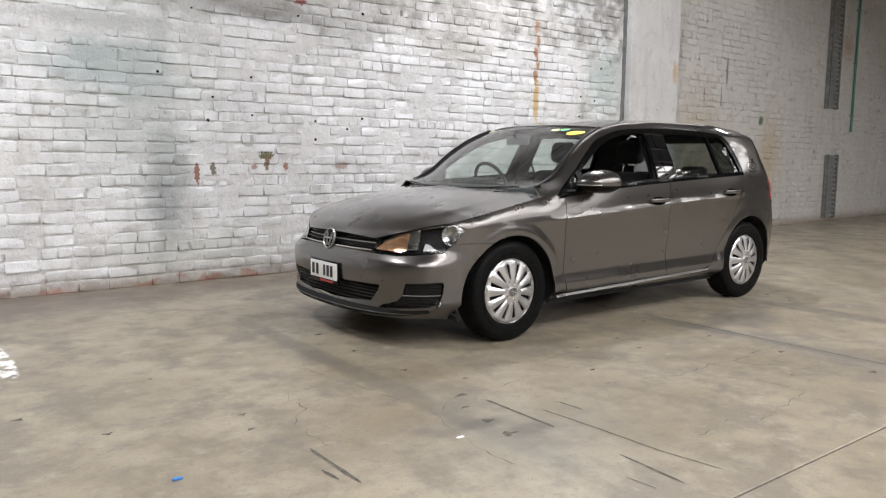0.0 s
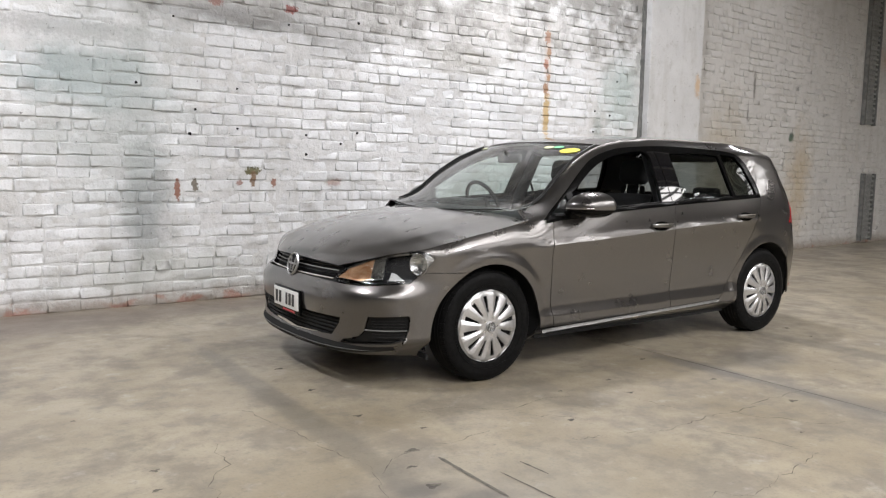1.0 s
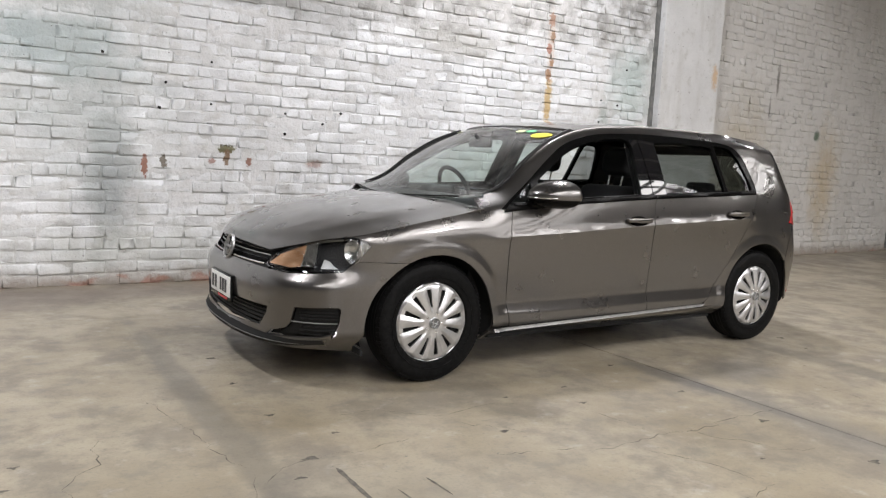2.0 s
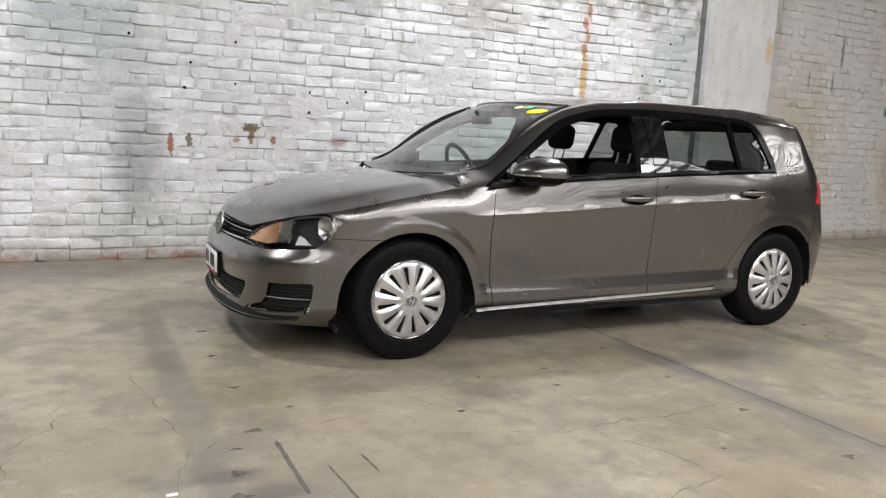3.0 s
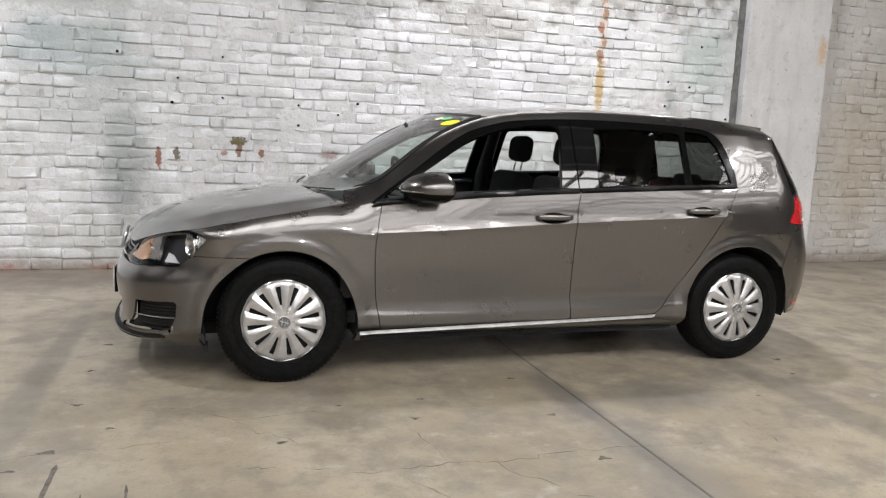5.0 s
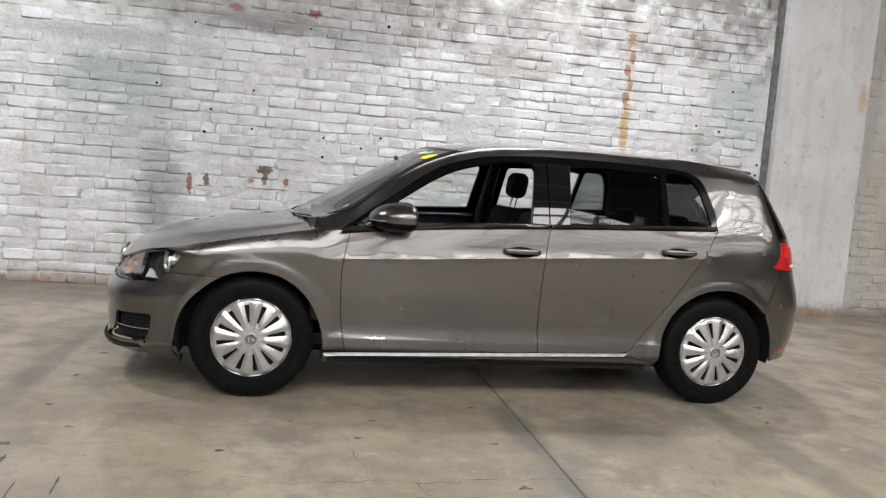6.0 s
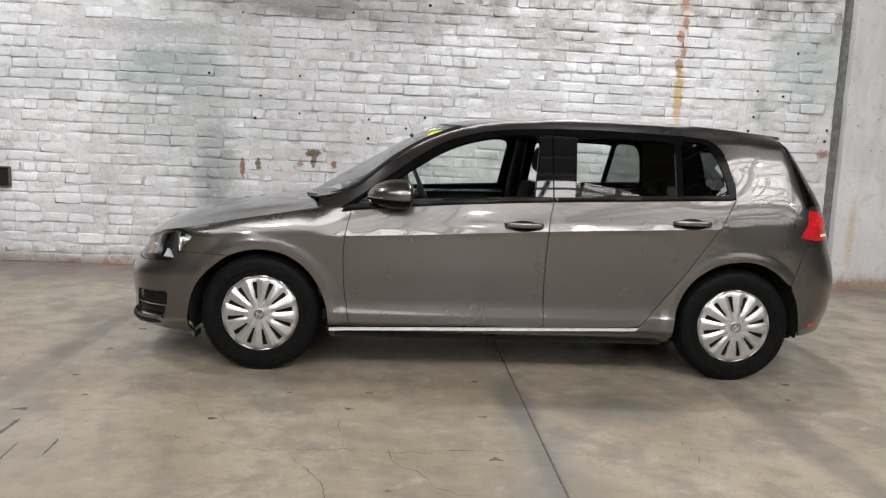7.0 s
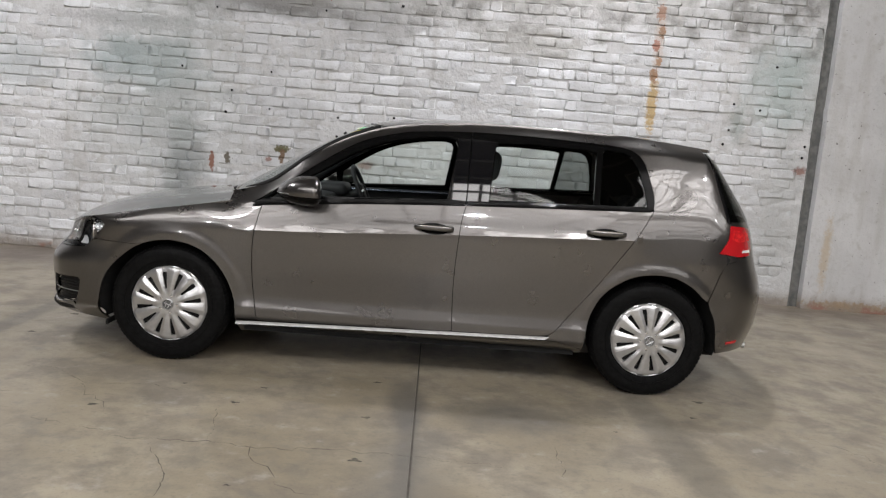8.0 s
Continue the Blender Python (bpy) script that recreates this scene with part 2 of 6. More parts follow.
def concrete():
    m = material("concrete", (0.4, 0.38, 0.34), 0.4)
    g = Graph(m)
    fine, mid, wide, cloud = g.noise(75, 5, 0.65), g.noise(7, 6, 0.62), g.noise(1.1, 4, 0.6), g.noise(2.3, 6, 0.66, distort=0.15)
    c = g.mix(g.ramp(wide, 0.32, 0.7), (0.240, 0.202, 0.142), (0.356, 0.312, 0.234))
    c = g.mix(g.ramp(cloud, 0.44, 0.64, 0.0, 0.75), c, (0.175, 0.152, 0.122))
    c = g.mix(g.ramp(mid, 0.48, 0.72, 0.0, 0.65), c, (0.150, 0.138, 0.116))
    c = g.mix(g.ramp(mid, 0.24, 0.44, 0.60, 0.0), c, (0.41, 0.385, 0.345))
    c = g.mix(g.ramp(fine, 0.52, 0.72, 0.0, 0.48), c, (0.14, 0.128, 0.107))
    c = g.mix(g.ramp(g.noise(30, 4, 0.6), 0.56, 0.70, 0.0, 0.40), c, (0.15, 0.135, 0.112))
    edge = g.noise(4.0, 4, 0.6)
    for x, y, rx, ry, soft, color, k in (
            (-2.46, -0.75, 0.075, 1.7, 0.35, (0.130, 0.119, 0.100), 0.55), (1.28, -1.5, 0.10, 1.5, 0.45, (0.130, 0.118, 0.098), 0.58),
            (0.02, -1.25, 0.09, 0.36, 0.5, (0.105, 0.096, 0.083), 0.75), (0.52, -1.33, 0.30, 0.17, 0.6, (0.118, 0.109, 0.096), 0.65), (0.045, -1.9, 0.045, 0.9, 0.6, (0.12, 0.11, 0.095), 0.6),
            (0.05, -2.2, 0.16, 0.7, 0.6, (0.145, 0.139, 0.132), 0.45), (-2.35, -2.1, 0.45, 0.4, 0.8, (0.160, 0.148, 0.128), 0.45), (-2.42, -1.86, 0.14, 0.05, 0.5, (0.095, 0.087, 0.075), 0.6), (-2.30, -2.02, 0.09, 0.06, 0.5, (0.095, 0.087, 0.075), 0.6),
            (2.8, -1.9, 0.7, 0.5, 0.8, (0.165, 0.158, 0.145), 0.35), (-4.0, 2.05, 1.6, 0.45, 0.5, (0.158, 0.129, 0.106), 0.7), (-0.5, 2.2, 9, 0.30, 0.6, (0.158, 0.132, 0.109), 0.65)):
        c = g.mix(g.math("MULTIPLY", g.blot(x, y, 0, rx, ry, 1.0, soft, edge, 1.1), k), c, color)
    chip = g.ramp(g.noise(26, 3, 0.5), 0.74, 0.765)
    c = g.mix(g.math("MULTIPLY", chip, 0.75), c, (0.10, 0.095, 0.085))
    paint = g.math("MULTIPLY", g.blot(-3.96, 0.45, 0, 0.06, 0.42, 1.0, 0.15, g.noise(14, 4), 0.5), g.ramp(g.noise(11, 4, 0.6), 0.42, 0.52))
    c = g.mix(paint, c, (0.82, 0.82, 0.80))
    g.put(g.p.inputs["Base Color"], c)
    g.put(g.p.inputs["Roughness"], g.math("ADD", g.ramp(cloud, 0.3, 0.7, 0.25, 0.42), g.math("MULTIPLY", fine, 0.12)))
    g.bump(g.math("ADD", g.math("MULTIPLY", mid, 0.5), g.math("MULTIPLY", fine, 0.22)), 0.22, 0.008)
    return m


def grained(name, a, b, scale, rough=0.6, metal=0.0, bump=0.15):
    m = material(name, a, rough, metal)
    g = Graph(m)
    n = g.noise(scale, 5, 0.6)
    g.put(g.p.inputs["Base Color"], g.mix(g.ramp(n, 0.35, 0.68), a, b))
    g.bump(n, bump, 0.004)
    return m


PAINT = car_paint()
WALL_PAINT = wall_paint("white_painted_brick", 0.0, STAINS_AND_BAND)
# Joint paint mixed darker: the shadow lines between bricks put into the colour.
SHADED_JOINT_PAINT = wall_paint("shade_tinted_joint", 0.22, STAINS_AND_BAND)
MORTAR = grained("dirty_mortar", (0.42, 0.415, 0.40), (0.66, 0.655, 0.645), 5, 0.7)
WALL_GRIMY = wall_paint("grimy_painted_brick", 0.60, [
    (7.43, 1.79, 0.09, 0.09, 0.3, (0.05, 0.09, 0.06), 0.9), (6.30, 2.50, 0.03, 0.22, 0.4, (0.16, 0.15, 0.13), 0.8), (5.68, 2.10, 0.02, 0.12, 0.4, (0.18, 0.17, 0.15), 0.7), (6.16, 2.10, 0.02, 0.14, 0.4, (0.18, 0.17, 0.15), 0.7), (5.6, 1.2, 0.5, 0.8, 0.8, (0.42, 0.36, 0.26), 0.5),
    (7.75, 1.1, 0.30, 0.7, 0.8, (0.40, 0.31, 0.18), 0.6), (10.6, 3.3, 0.3, 0.2, 0.7, (0.38, 0.24, 0.15), 0.6)])
PILLAR_PAINT = wall_paint("grey_painted_concrete", 0.18, [
    (4.75, 2.36, 0.05, 0.14, 0.5, (0.55, 0.38, 0.22), 0.7), (3.95, 0.55, 0.04, 0.3, 0.6, (0.50, 0.38, 0.22), 0.5),
    (4.3, 0.04, 0.5, 0.05, 0.5, (0.42, 0.27, 0.13), 0.8)])
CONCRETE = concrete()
CONCRETE_DARK = grained("dark_joint", (0.060, 0.054, 0.045), (0.115, 0.102, 0.084), 40, 0.8)
SCUFF = grained("dark_scuff", (0.058, 0.052, 0.044), (0.15, 0.135, 0.110), 30, 0.7)
STEEL = grained("grey_steel", (0.13, 0.135, 0.13), (0.22, 0.22, 0.21), 14, 0.55, 0.3)
GALVANISED = grained("galvanised_steel", (0.26, 0.27, 0.26), (0.38, 0.38, 0.36), 20, 0.5, 0.4)
ROOF_SHEET = grained("roof_sheet", (0.05, 0.05, 0.05), (0.08, 0.078, 0.075), 3, 0.7)
BEAM_GREY = grained("grey_painted_beam", (0.24, 0.24, 0.235), (0.32, 0.32, 0.31), 5, 0.6)
GREEN_PIPE = grained("green_pipe_paint", (0.03, 0.15, 0.11), (0.05, 0.20, 0.15), 12, 0.45)
FAR_WALL = grained("far_white_wall", (0.42, 0.415, 0.40), (0.60, 0.595, 0.58), 1.5, 0.8)
RUBBER = grained("tyre_rubber", (0.0045, 0.0045, 0.0045), (0.009, 0.009, 0.009), 50, 0.48)
RUBBER.node_tree.nodes["Principled BSDF"].inputs["Specular IOR Level"].default_value = 0.05
BLACK_PLASTIC = grained("black_plastic", (0.012, 0.012, 0.012), (0.020, 0.020, 0.020), 200, 0.45)
BLACK_PLASTIC.node_tree.nodes["Principled BSDF"].inputs["Specular IOR Level"].default_value = 0.15
BLACK_TRIM = material("satin_black_trim", (0.004, 0.004, 0.004), 0.14, Specular_IOR_Level=0.12)
GLOSS_BLACK = material("gloss_black", (0.006, 0.006, 0.007), 0.04, 0.0, Coat_Weight=1.0, Coat_Roughness=0.01)
VOID = material("underbody_black", (0.006, 0.006, 0.006), 0.9)
CHROME = material("chrome", (0.82, 0.82, 0.83), 0.06, 1.0)
SATIN_CHROME = material("satin_chrome", (0.80, 0.80, 0.80), 0.18, 1.0)
SILVER = grained("silver_wheel_paint", (0.50, 0.50, 0.50), (0.57, 0.57, 0.57), 30, 0.28, 0.8, 0.03)
DARK_STEEL = grained("dark_wheel_steel", (0.02, 0.02, 0.02), (0.05, 0.045, 0.04), 20, 0.5, 0.6)
FABRIC = grained("dark_seat_cloth", (0.014, 0.014, 0.016), (0.028, 0.028, 0.030), 300, 0.9)
DASH = grained("dark_dash_plastic", (0.018, 0.018, 0.019), (0.030, 0.030, 0.031), 160, 0.55)
HEADLINER = grained("pale_headliner", (0.42, 0.42, 0.40), (0.50, 0.50, 0.48), 120, 0.9)
STRIP_BLUE = material("brushed_blue_grey_strip", (0.30, 0.34, 0.42), 0.25, 0.9)
SILL_BRIGHT = grained("satin_sill_metal", (0.26, 0.26, 0.255), (0.33, 0.33, 0.325), 25, 0.40, 1.0, 0.02)
CLEAR_GLASS = glass("clear_side_glass", (0.80, 0.86, 0.82))
SCREEN_GLASS = dusty(glass("windscreen_glass", (0.76, 0.84, 0.82), 0.0, 0.09))
TINTED_GLASS = glass("faintly_tinted_side_glass", (0.86, 0.90, 0.88))
DARK_GLASS = glass("dark_quarter_glass", (0.27, 0.29, 0.28))
LAMP_GLASS = glass("headlight_lens", (0.93, 0.95, 0.96))
AMBER = grained("amber_reflector", (0.62, 0.32, 0.16), (0.95, 0.60, 0.38), 16, 0.14, 0.7, 0.5)
FACET_CHROME = grained("faceted_chrome", (0.62, 0.62, 0.63), (0.88, 0.88, 0.88), 55, 0.10, 1.0, 1.0)
LAMP_SILVER = material("headlight_silver", (0.88, 0.88, 0.88), 0.2, 0.35)
SMOKE = material("grey_headlight_inside", (0.045, 0.045, 0.048), 0.25, 0.4)
RED_LENS = material("red_lamp_lens", (0.50, 0.010, 0.015), 0.08, 0.0, Coat_Weight=1.0, Coat_Roughness=0.02)
RED_CORE = grained("bright_red_lens", (0.45, 0.010, 0.015), (0.78, 0.030, 0.030), 45, 0.10, 0.0, 0.4)
WHITE_PLATE = material("white_plate", (0.78, 0.78, 0.76), 0.35)
PLATE_INK = material("plate_ink", (0.02, 0.02, 0.02), 0.4)
RED_INK = material("red_frame_print", (0.45, 0.03, 0.04), 0.4)
YELLOW = material("yellow_sticker", (0.90, 0.80, 0.03), 0.45)
GREEN_STICK = material("green_sticker", (0.25, 0.75, 0.40), 0.45)
PALE_STICK = material("pale_sticker", (0.85, 0.88, 0.55), 0.45)
MIRROR = material("mirror_glass", (0.85, 0.86, 0.87), 0.02, 1.0)
BLUE_SCRAP = material("blue_scrap", (0.05, 0.20, 0.55), 0.5)
SKYLIGHT = lamp_glow("translucent_roof_sheet", (1.0, 0.975, 0.975), 8.5)
SKYLIGHT_FILL = lamp_glow("far_fill_roof_sheet", (1.0, 0.975, 0.98), 3.4)
GLOW = lamp_glow("lamp_diffuser", (1.0, 0.97, 0.97), 4.0)

# ---- the car's shape: smooth curves and surfaces, nose to -x, left flank to -y ----
def spline(points):
    """A monotone cubic through (x, y) points, straight beyond its ends."""
    xs, ys = [p[0] for p in points], [p[1] for p in points]
    n = len(xs)
    d = [(ys[i + 1] - ys[i]) / (xs[i + 1] - xs[i]) for i in range(n - 1)]
    m = [d[0]] + [0 if d[i - 1] * d[i] <= 0 else 2 * d[i - 1] * d[i] / (d[i - 1] + d[i]) for i in range(1, n - 1)] + [d[-1]]

    def f(x):
        if x <= xs[0]:
            return ys[0] + m[0] * (x - xs[0])
        if x >= xs[-1]:
            return ys[-1] + m[-1] * (x - xs[-1])
        i = 0
        while x > xs[i + 1]:
            i += 1
        h = xs[i + 1] - xs[i]
        t = (x - xs[i]) / h
        return ((1 + 2 * t) * (1 - t) ** 2 * ys[i] + t * (1 - t) ** 2 * h * m[i]
                + t * t * (3 - 2 * t) * ys[i + 1] + t * t * (t - 1) * h * m[i + 1])
    return f


def ease(a, b, x):
    t = min(1, max(0, (x - a) / (b - a)))
    return t * t * (3 - 2 * t)


AXLE_F, AXLE_R, HUB = -1.3185, 1.3185, 0.308


def wide(points):
    """Outlines drawn on a plane a little before the flank, brought out to it."""
    return [(1.0098 * x + 0.0057, 1.0098 * z - 0.0122) for x, z in points]


crease_z = spline(wide([(-1.2, 0.752), (-0.6, 0.777), (0.22, 0.825), (0.9, 0.858), (1.6, 0.885)]))
belt_z = spline(wide([(-0.95, 0.893), (-0.84, 0.903), (-0.42, 0.944), (0.22, 0.985), (1.22, 1.030), (1.6, 1.045)]))
bonnet_y = spline([(-2.04, 0.430), (-1.955, 0.602), (-1.855, 0.728), (-1.756, 0.798), (-1.718, 0.815), (-1.668, 0.827), (-1.607, 0.833), (-1.56, 0.838), (-1.45, 0.842), (-1.167, 0.840), (-0.95, 0.815)])
bonnet_z = spline([(-2.04, 0.660), (-1.955, 0.706), (-1.855, 0.745), (-1.756, 0.764), (-1.718, 0.771), (-1.668, 0.781), (-1.607, 0.795), (-1.56, 0.803), (-1.45, 0.826), (-1.167, 0.878), (-0.95, 0.922)])
sill_y = spline([(0.10, 0.640), (0.17, 0.735), (0.205, 0.786), (0.235, 0.832), (0.262, 0.867), (0.285, 0.8815)])
low_y = spline([(0, 0.8815), (0.09, 0.8825), (0.15, 0.8755), (0.23, 0.8685), (0.36, 0.8755), (0.6, 0.8885), (0.85, 0.8930), (0.95, 0.8950), (1, 0.8990)])
lowf_y = spline([(0, 0.8750), (0.3, 0.8780), (0.6, 0.8840), (0.85, 0.8890), (1, 0.8900)])
up_y = spline([(0, 0.8990), (0.010, 0.8954), (0.020, 0.8918), (0.030, 0.8882), (0.042, 0.8856), (0.08, 0.8790), (0.12, 0.8715), (0.165, 0.8622)])
quarter_y = spline([(0.5, 0.886), (0.62, 0.890), (0.75, 0.889), (0.86, 0.880), (0.95, 0.867), (1.05, 0.850), (1.2, 0.806), (1.33, 0.748), (1.40, 0.712)])


edge_y = spline([(-1.02, 0.736), (-0.859, 0.718), (-0.615, 0.678), (-0.39, 0.632), (-0.209, 0.606), (0.015, 0.592), (0.4, 0.588), (1.0, 0.584), (1.45, 0.570), (1.66, 0.552)])
edge_z = spline(wide([(-1.02, 0.962), (-0.859, 1.000), (-0.615, 1.180), (-0.429, 1.292), (-0.209, 1.370), (0.015, 1.408), (0.4, 1.432), (1.0, 1.428), (1.45, 1.400), (1.66, 1.380)]))


def plan_y(x):
    return -0.030 * max(0, (-0.9 - x) / 0.9) ** 2 - 0.040 * max(0, (x - 0.9) / 0.9) ** 2


def flank_y(x, z, above=None, lips=True):
    """Half the width of the body at x and z; above: which side of the crease to take."""
    zc, b = crease_z(x), belt_z(x)
    front = ease(-0.86, -1.08, x)
    back = ease(1.00, 1.44, x)
    glass = above is None and z > b and x > -1.0
    if above is None:
        above = z > zc
    if not above:
        q = (z - 0.285) / (zc - 0.285)
        y = low_y(q) if q >= 0 else sill_y(z)
        yf = lowf_y(q) if q >= 0 else sill_y(z)
        y += (yf - y) * max(front, back)
    elif glass:
        y = 0.848 - 0.44 * (z - b) - 0.28 * (z - b) ** 2
    else:
        y = up_y((z - zc) / max(0.02, b - zc) * 0.165)
        if front > 0:
            zs, ys = bonnet_z(x) - 0.004, bonnet_y(x) - plan_y(x)
            r = max(0, (z - zc) / max(0.02, zs - zc))
            y += (0.8900 - (0.8900 - ys) * r ** 1.9 - y) * front
    if back > 0 and z > 0.40:
        y += (quarter_y(max(0.5, z)) - y) * back * ease(0.40, 0.56, z)
    y += plan_y(x) - 0.016 * ease(0.76, 0.98, z) * ease(-0.15, -0.9, x) * ease(-1.35, -0.9, x) - 0.032 * ease(0.88, 1.20, z) * ease(0.3, 1.3, x)
    if x > -1.10 and z > 0.86:
        e = min(x, 1.6)
        ze, roll = edge_z(e), 0.080
        t = min(1.15, max(0, (z - ze + roll) / roll))
        y += (edge_y(e) - y) * t ** 1.8 * ease(-1.12, -0.98, x)
    return y + (arch_rim(x, z) if lips else 0)


def arch_rim(x, z):
    """How far the rims of the wheel arches stand out of the flank."""
    out = 0
    for ax in (AXLE_F, AXLE_R):
        r = math.hypot(x - ax, z - HUB)
        if r < 0.62 and z > 0.16:
            out += (0.010 - 0.005 * (ease(-0.16, -0.30, x - ax) if ax < 0 else ease(0.16, 0.32, x - ax))) * ease(0.450, 0.392, r)
    return out


nose_x = spline([(0.1, -2.000), (0.17, -2.095), (0.205, -2.160), (0.225, -2.166), (0.25, -2.146), (0.3, -2.138), (0.38, -2.146), (0.46, -2.153), (0.53, -2.146), (0.585, -2.122), (0.62, -2.100), (0.7, -2.067), (0.76, -2.027)])
tail_x = spline([(0.10, 1.97), (0.20, 1.995), (0.30, 2.055), (0.42, 2.108), (0.55, 2.118), (0.66, 2.095), (0.74, 2.060), (0.80, 2.038), (0.93, 2.002), (1.0, 1.970), (1.17, 1.845), (1.33, 1.700), (1.38, 1.650)])
FRONT_X, REAR_X = -1.56, 1.56


def cap(u, z, tip, x1, reach, above=None, full=0.62):
    """A point on the nose or the tail: u from 0 at the middle to 1 at x1, then on along the flank at 1 m for each 1 of u."""
    a = abs(u)
    s = 1 if u >= 0 else -1
    if a > 1:
        x = x1 + (a - 1) * (1 if tip < 0 else -1)
        return (x, s * flank_y(x, z, above), z)
    y1 = flank_y(x1, z, above, False)
    e = 0.01 if tip < 0 else -0.01
    slope = (flank_y(x1 + e, z, above, False) - y1) / e
    k = x1 + (tip - x1) * full
    p0, p1, p2, p3 = (tip, 0), (tip, reach * y1), (k, y1 + slope * (k - x1)), (x1, y1)
    c = ((1 - a) ** 3, 3 * a * (1 - a) ** 2, 3 * a * a * (1 - a), a ** 3)
    x = sum(ci * p[0] for ci, p in zip(c, (p0, p1, p2, p3)))
    return (x, s * (sum(ci * p[1] for ci, p in zip(c, (p0, p1, p2, p3))) + arch_rim(x, z) * ease(0.55, 0.9, a)), z)


def nose(u, z):
    low = ease(0.61, 0.50, z)
    return cap(u, z, nose_x(z), FRONT_X, 0.66 + 0.24 * low, z > crease_z(FRONT_X), 0.62 + 0.06 * low)


def tail(u, z):
    return cap(u, z, tail_x(z), REAR_X, 0.74, z > crease_z(REAR_X))

# ---- making meshes ----
def part(name, data, mat, parent=None, label=""):
    """Links a bmesh or a mesh as one object under a thing or a part."""
    if isinstance(data, bmesh.types.BMesh):
        me = bpy.data.meshes.new(name)
        data.to_mesh(me)
        data.free()
    else:
        me = data
    if mat is not None and not me.materials:
        me.materials.append(mat)
    ob = new(name, me)
    if parent is not None:
        ob.parent = parent
    if label:
        ob["label"] = label
    return ob


def thing(name, label, category, group="", at=(0, 0, 0)):
    ob = new(name)
    ob.empty_display_size = 0.1
    ob.location = at
    return tagged(ob, label, category, group)


def smooth_all(bm, angle=40):
    for f in bm.faces:
        f.smooth = True
    for e in bm.edges:
        if len(e.link_faces) == 2 and e.calc_face_angle(0) > radians(angle):
            e.smooth = False
    return bm


def box(x0, x1, y0, y1, z0, z1, bevel=0.0, segments=2, bm=None):
    own = bmesh.new()
    bmesh.ops.create_cube(own, size=1, matrix=Matrix.Translation(((x0 + x1) / 2, (y0 + y1) / 2, (z0 + z1) / 2)) @ Matrix.Diagonal((x1 - x0, y1 - y0, z1 - z0, 1)))
    if bevel:
        bmesh.ops.bevel(own, geom=own.edges[:], offset=bevel, segments=segments, affect="EDGES", profile=0.6)
        smooth_all(own, 30)
    if bm is None:
        return own
    return merge(bm, own)


def merge(bm, other, m=None):
    me = bpy.data.meshes.new("tmp")
    other.to_mesh(me)
    other.free()
    if m is not None:
        me.transform(m)
    bm.from_mesh(me)
    bpy.data.meshes.remove(me)
    return bm


def lathe(profile, turns=48, axis="y", closed=False):
    """Turns (radius, along) points about an axis."""
    bm = bmesh.new()
    rings = []
    for k in range(turns):
        a = 2 * math.pi * k / turns
        c, s = math.cos(a), math.sin(a)
        rings.append([bm.verts.new((r * c, h, r * s) if axis == "y" else (r * c, r * s, h) if axis == "z" else (h, r * c, r * s)) for r, h in profile])
    n = len(profile)
    for k in range(turns):
        p, q = rings[k], rings[(k + 1) % turns]
        for i in range(n if closed else n - 1):
            j = (i + 1) % n
            bm.faces.new((p[i], p[j], q[j], q[i]))
    bmesh.ops.remove_doubles(bm, verts=bm.verts[:], dist=1e-6)
    bmesh.ops.recalc_face_normals(bm, faces=bm.faces[:])
    return smooth_all(bm, 35)


def tube(path, radius, sides=10, closed=False):
    """A round bar along a list of points; radius may be a list."""
    bm = bmesh.new()
    pts = [Vector(p) for p in path]
    n = len(pts)
    rad = radius if isinstance(radius, (list, tuple)) else [radius] * n
    rings = []
    side = None
    for i, p in enumerate(pts):
        d = (pts[(i + 1) % n] - pts[i - 1]) if closed else (pts[min(n - 1, i + 1)] - pts[max(0, i - 1)])
        d.normalize()
        if side is None:
            side = d.orthogonal()
        side = (side - d * side.dot(d)).normalized()
        up = d.cross(side)
        rings.append([bm.verts.new(p + (side * math.cos(2 * math.pi * k / sides) + up * math.sin(2 * math.pi * k / sides)) * rad[i]) for k in range(sides)])
    for i in range(n if closed else n - 1):
        a, b = rings[i], rings[(i + 1) % n]
        for k in range(sides):
            bm.faces.new((a[k], a[(k + 1) % sides], b[(k + 1) % sides], b[k]))
    if not closed:
        bm.faces.new(rings[0][::-1])
        bm.faces.new(rings[-1])
    bmesh.ops.recalc_face_normals(bm, faces=bm.faces[:])
    return smooth_all(bm, 50)


def structure(name, bm, mat, label="", category=""):
    return tagged(part(name, bm, mat), label, category, kind="structure")


# ---- the hall ----
EAST, WEST, SOUTH, ROOF_Z = 24.0, -15.0, -20.0, 5.6
PILLAR = (3.78, 4.82)
floor_base = structure("floor", box(WEST - 0.3, EAST + 0.3, SOUTH - 0.3, 4.0, -0.30, -0.004), CONCRETE_DARK, "worn grey concrete floor with cracks and old stains", "floor")
# Unseen closing walls, kept pale to brighten what the car's flank mirrors.
structure("wall_south", box(WEST - 0.3, EAST + 0.3, SOUTH - 0.3, SOUTH, -0.05, ROOF_Z), FAR_WALL, "pale unseen wall closing the far side of the hall", "wall")
structure("wall_west", box(WEST - 0.3, WEST, SOUTH, 4.0, -0.05, ROOF_Z), FAR_WALL, "pale unseen wall closing the end of the hall", "wall")
structure("wall_east", box(EAST, EAST + 0.3, SOUTH, 4.0, -0.05, ROOF_Z), FAR_WALL, "pale unseen wall closing the end of the hall", "wall")
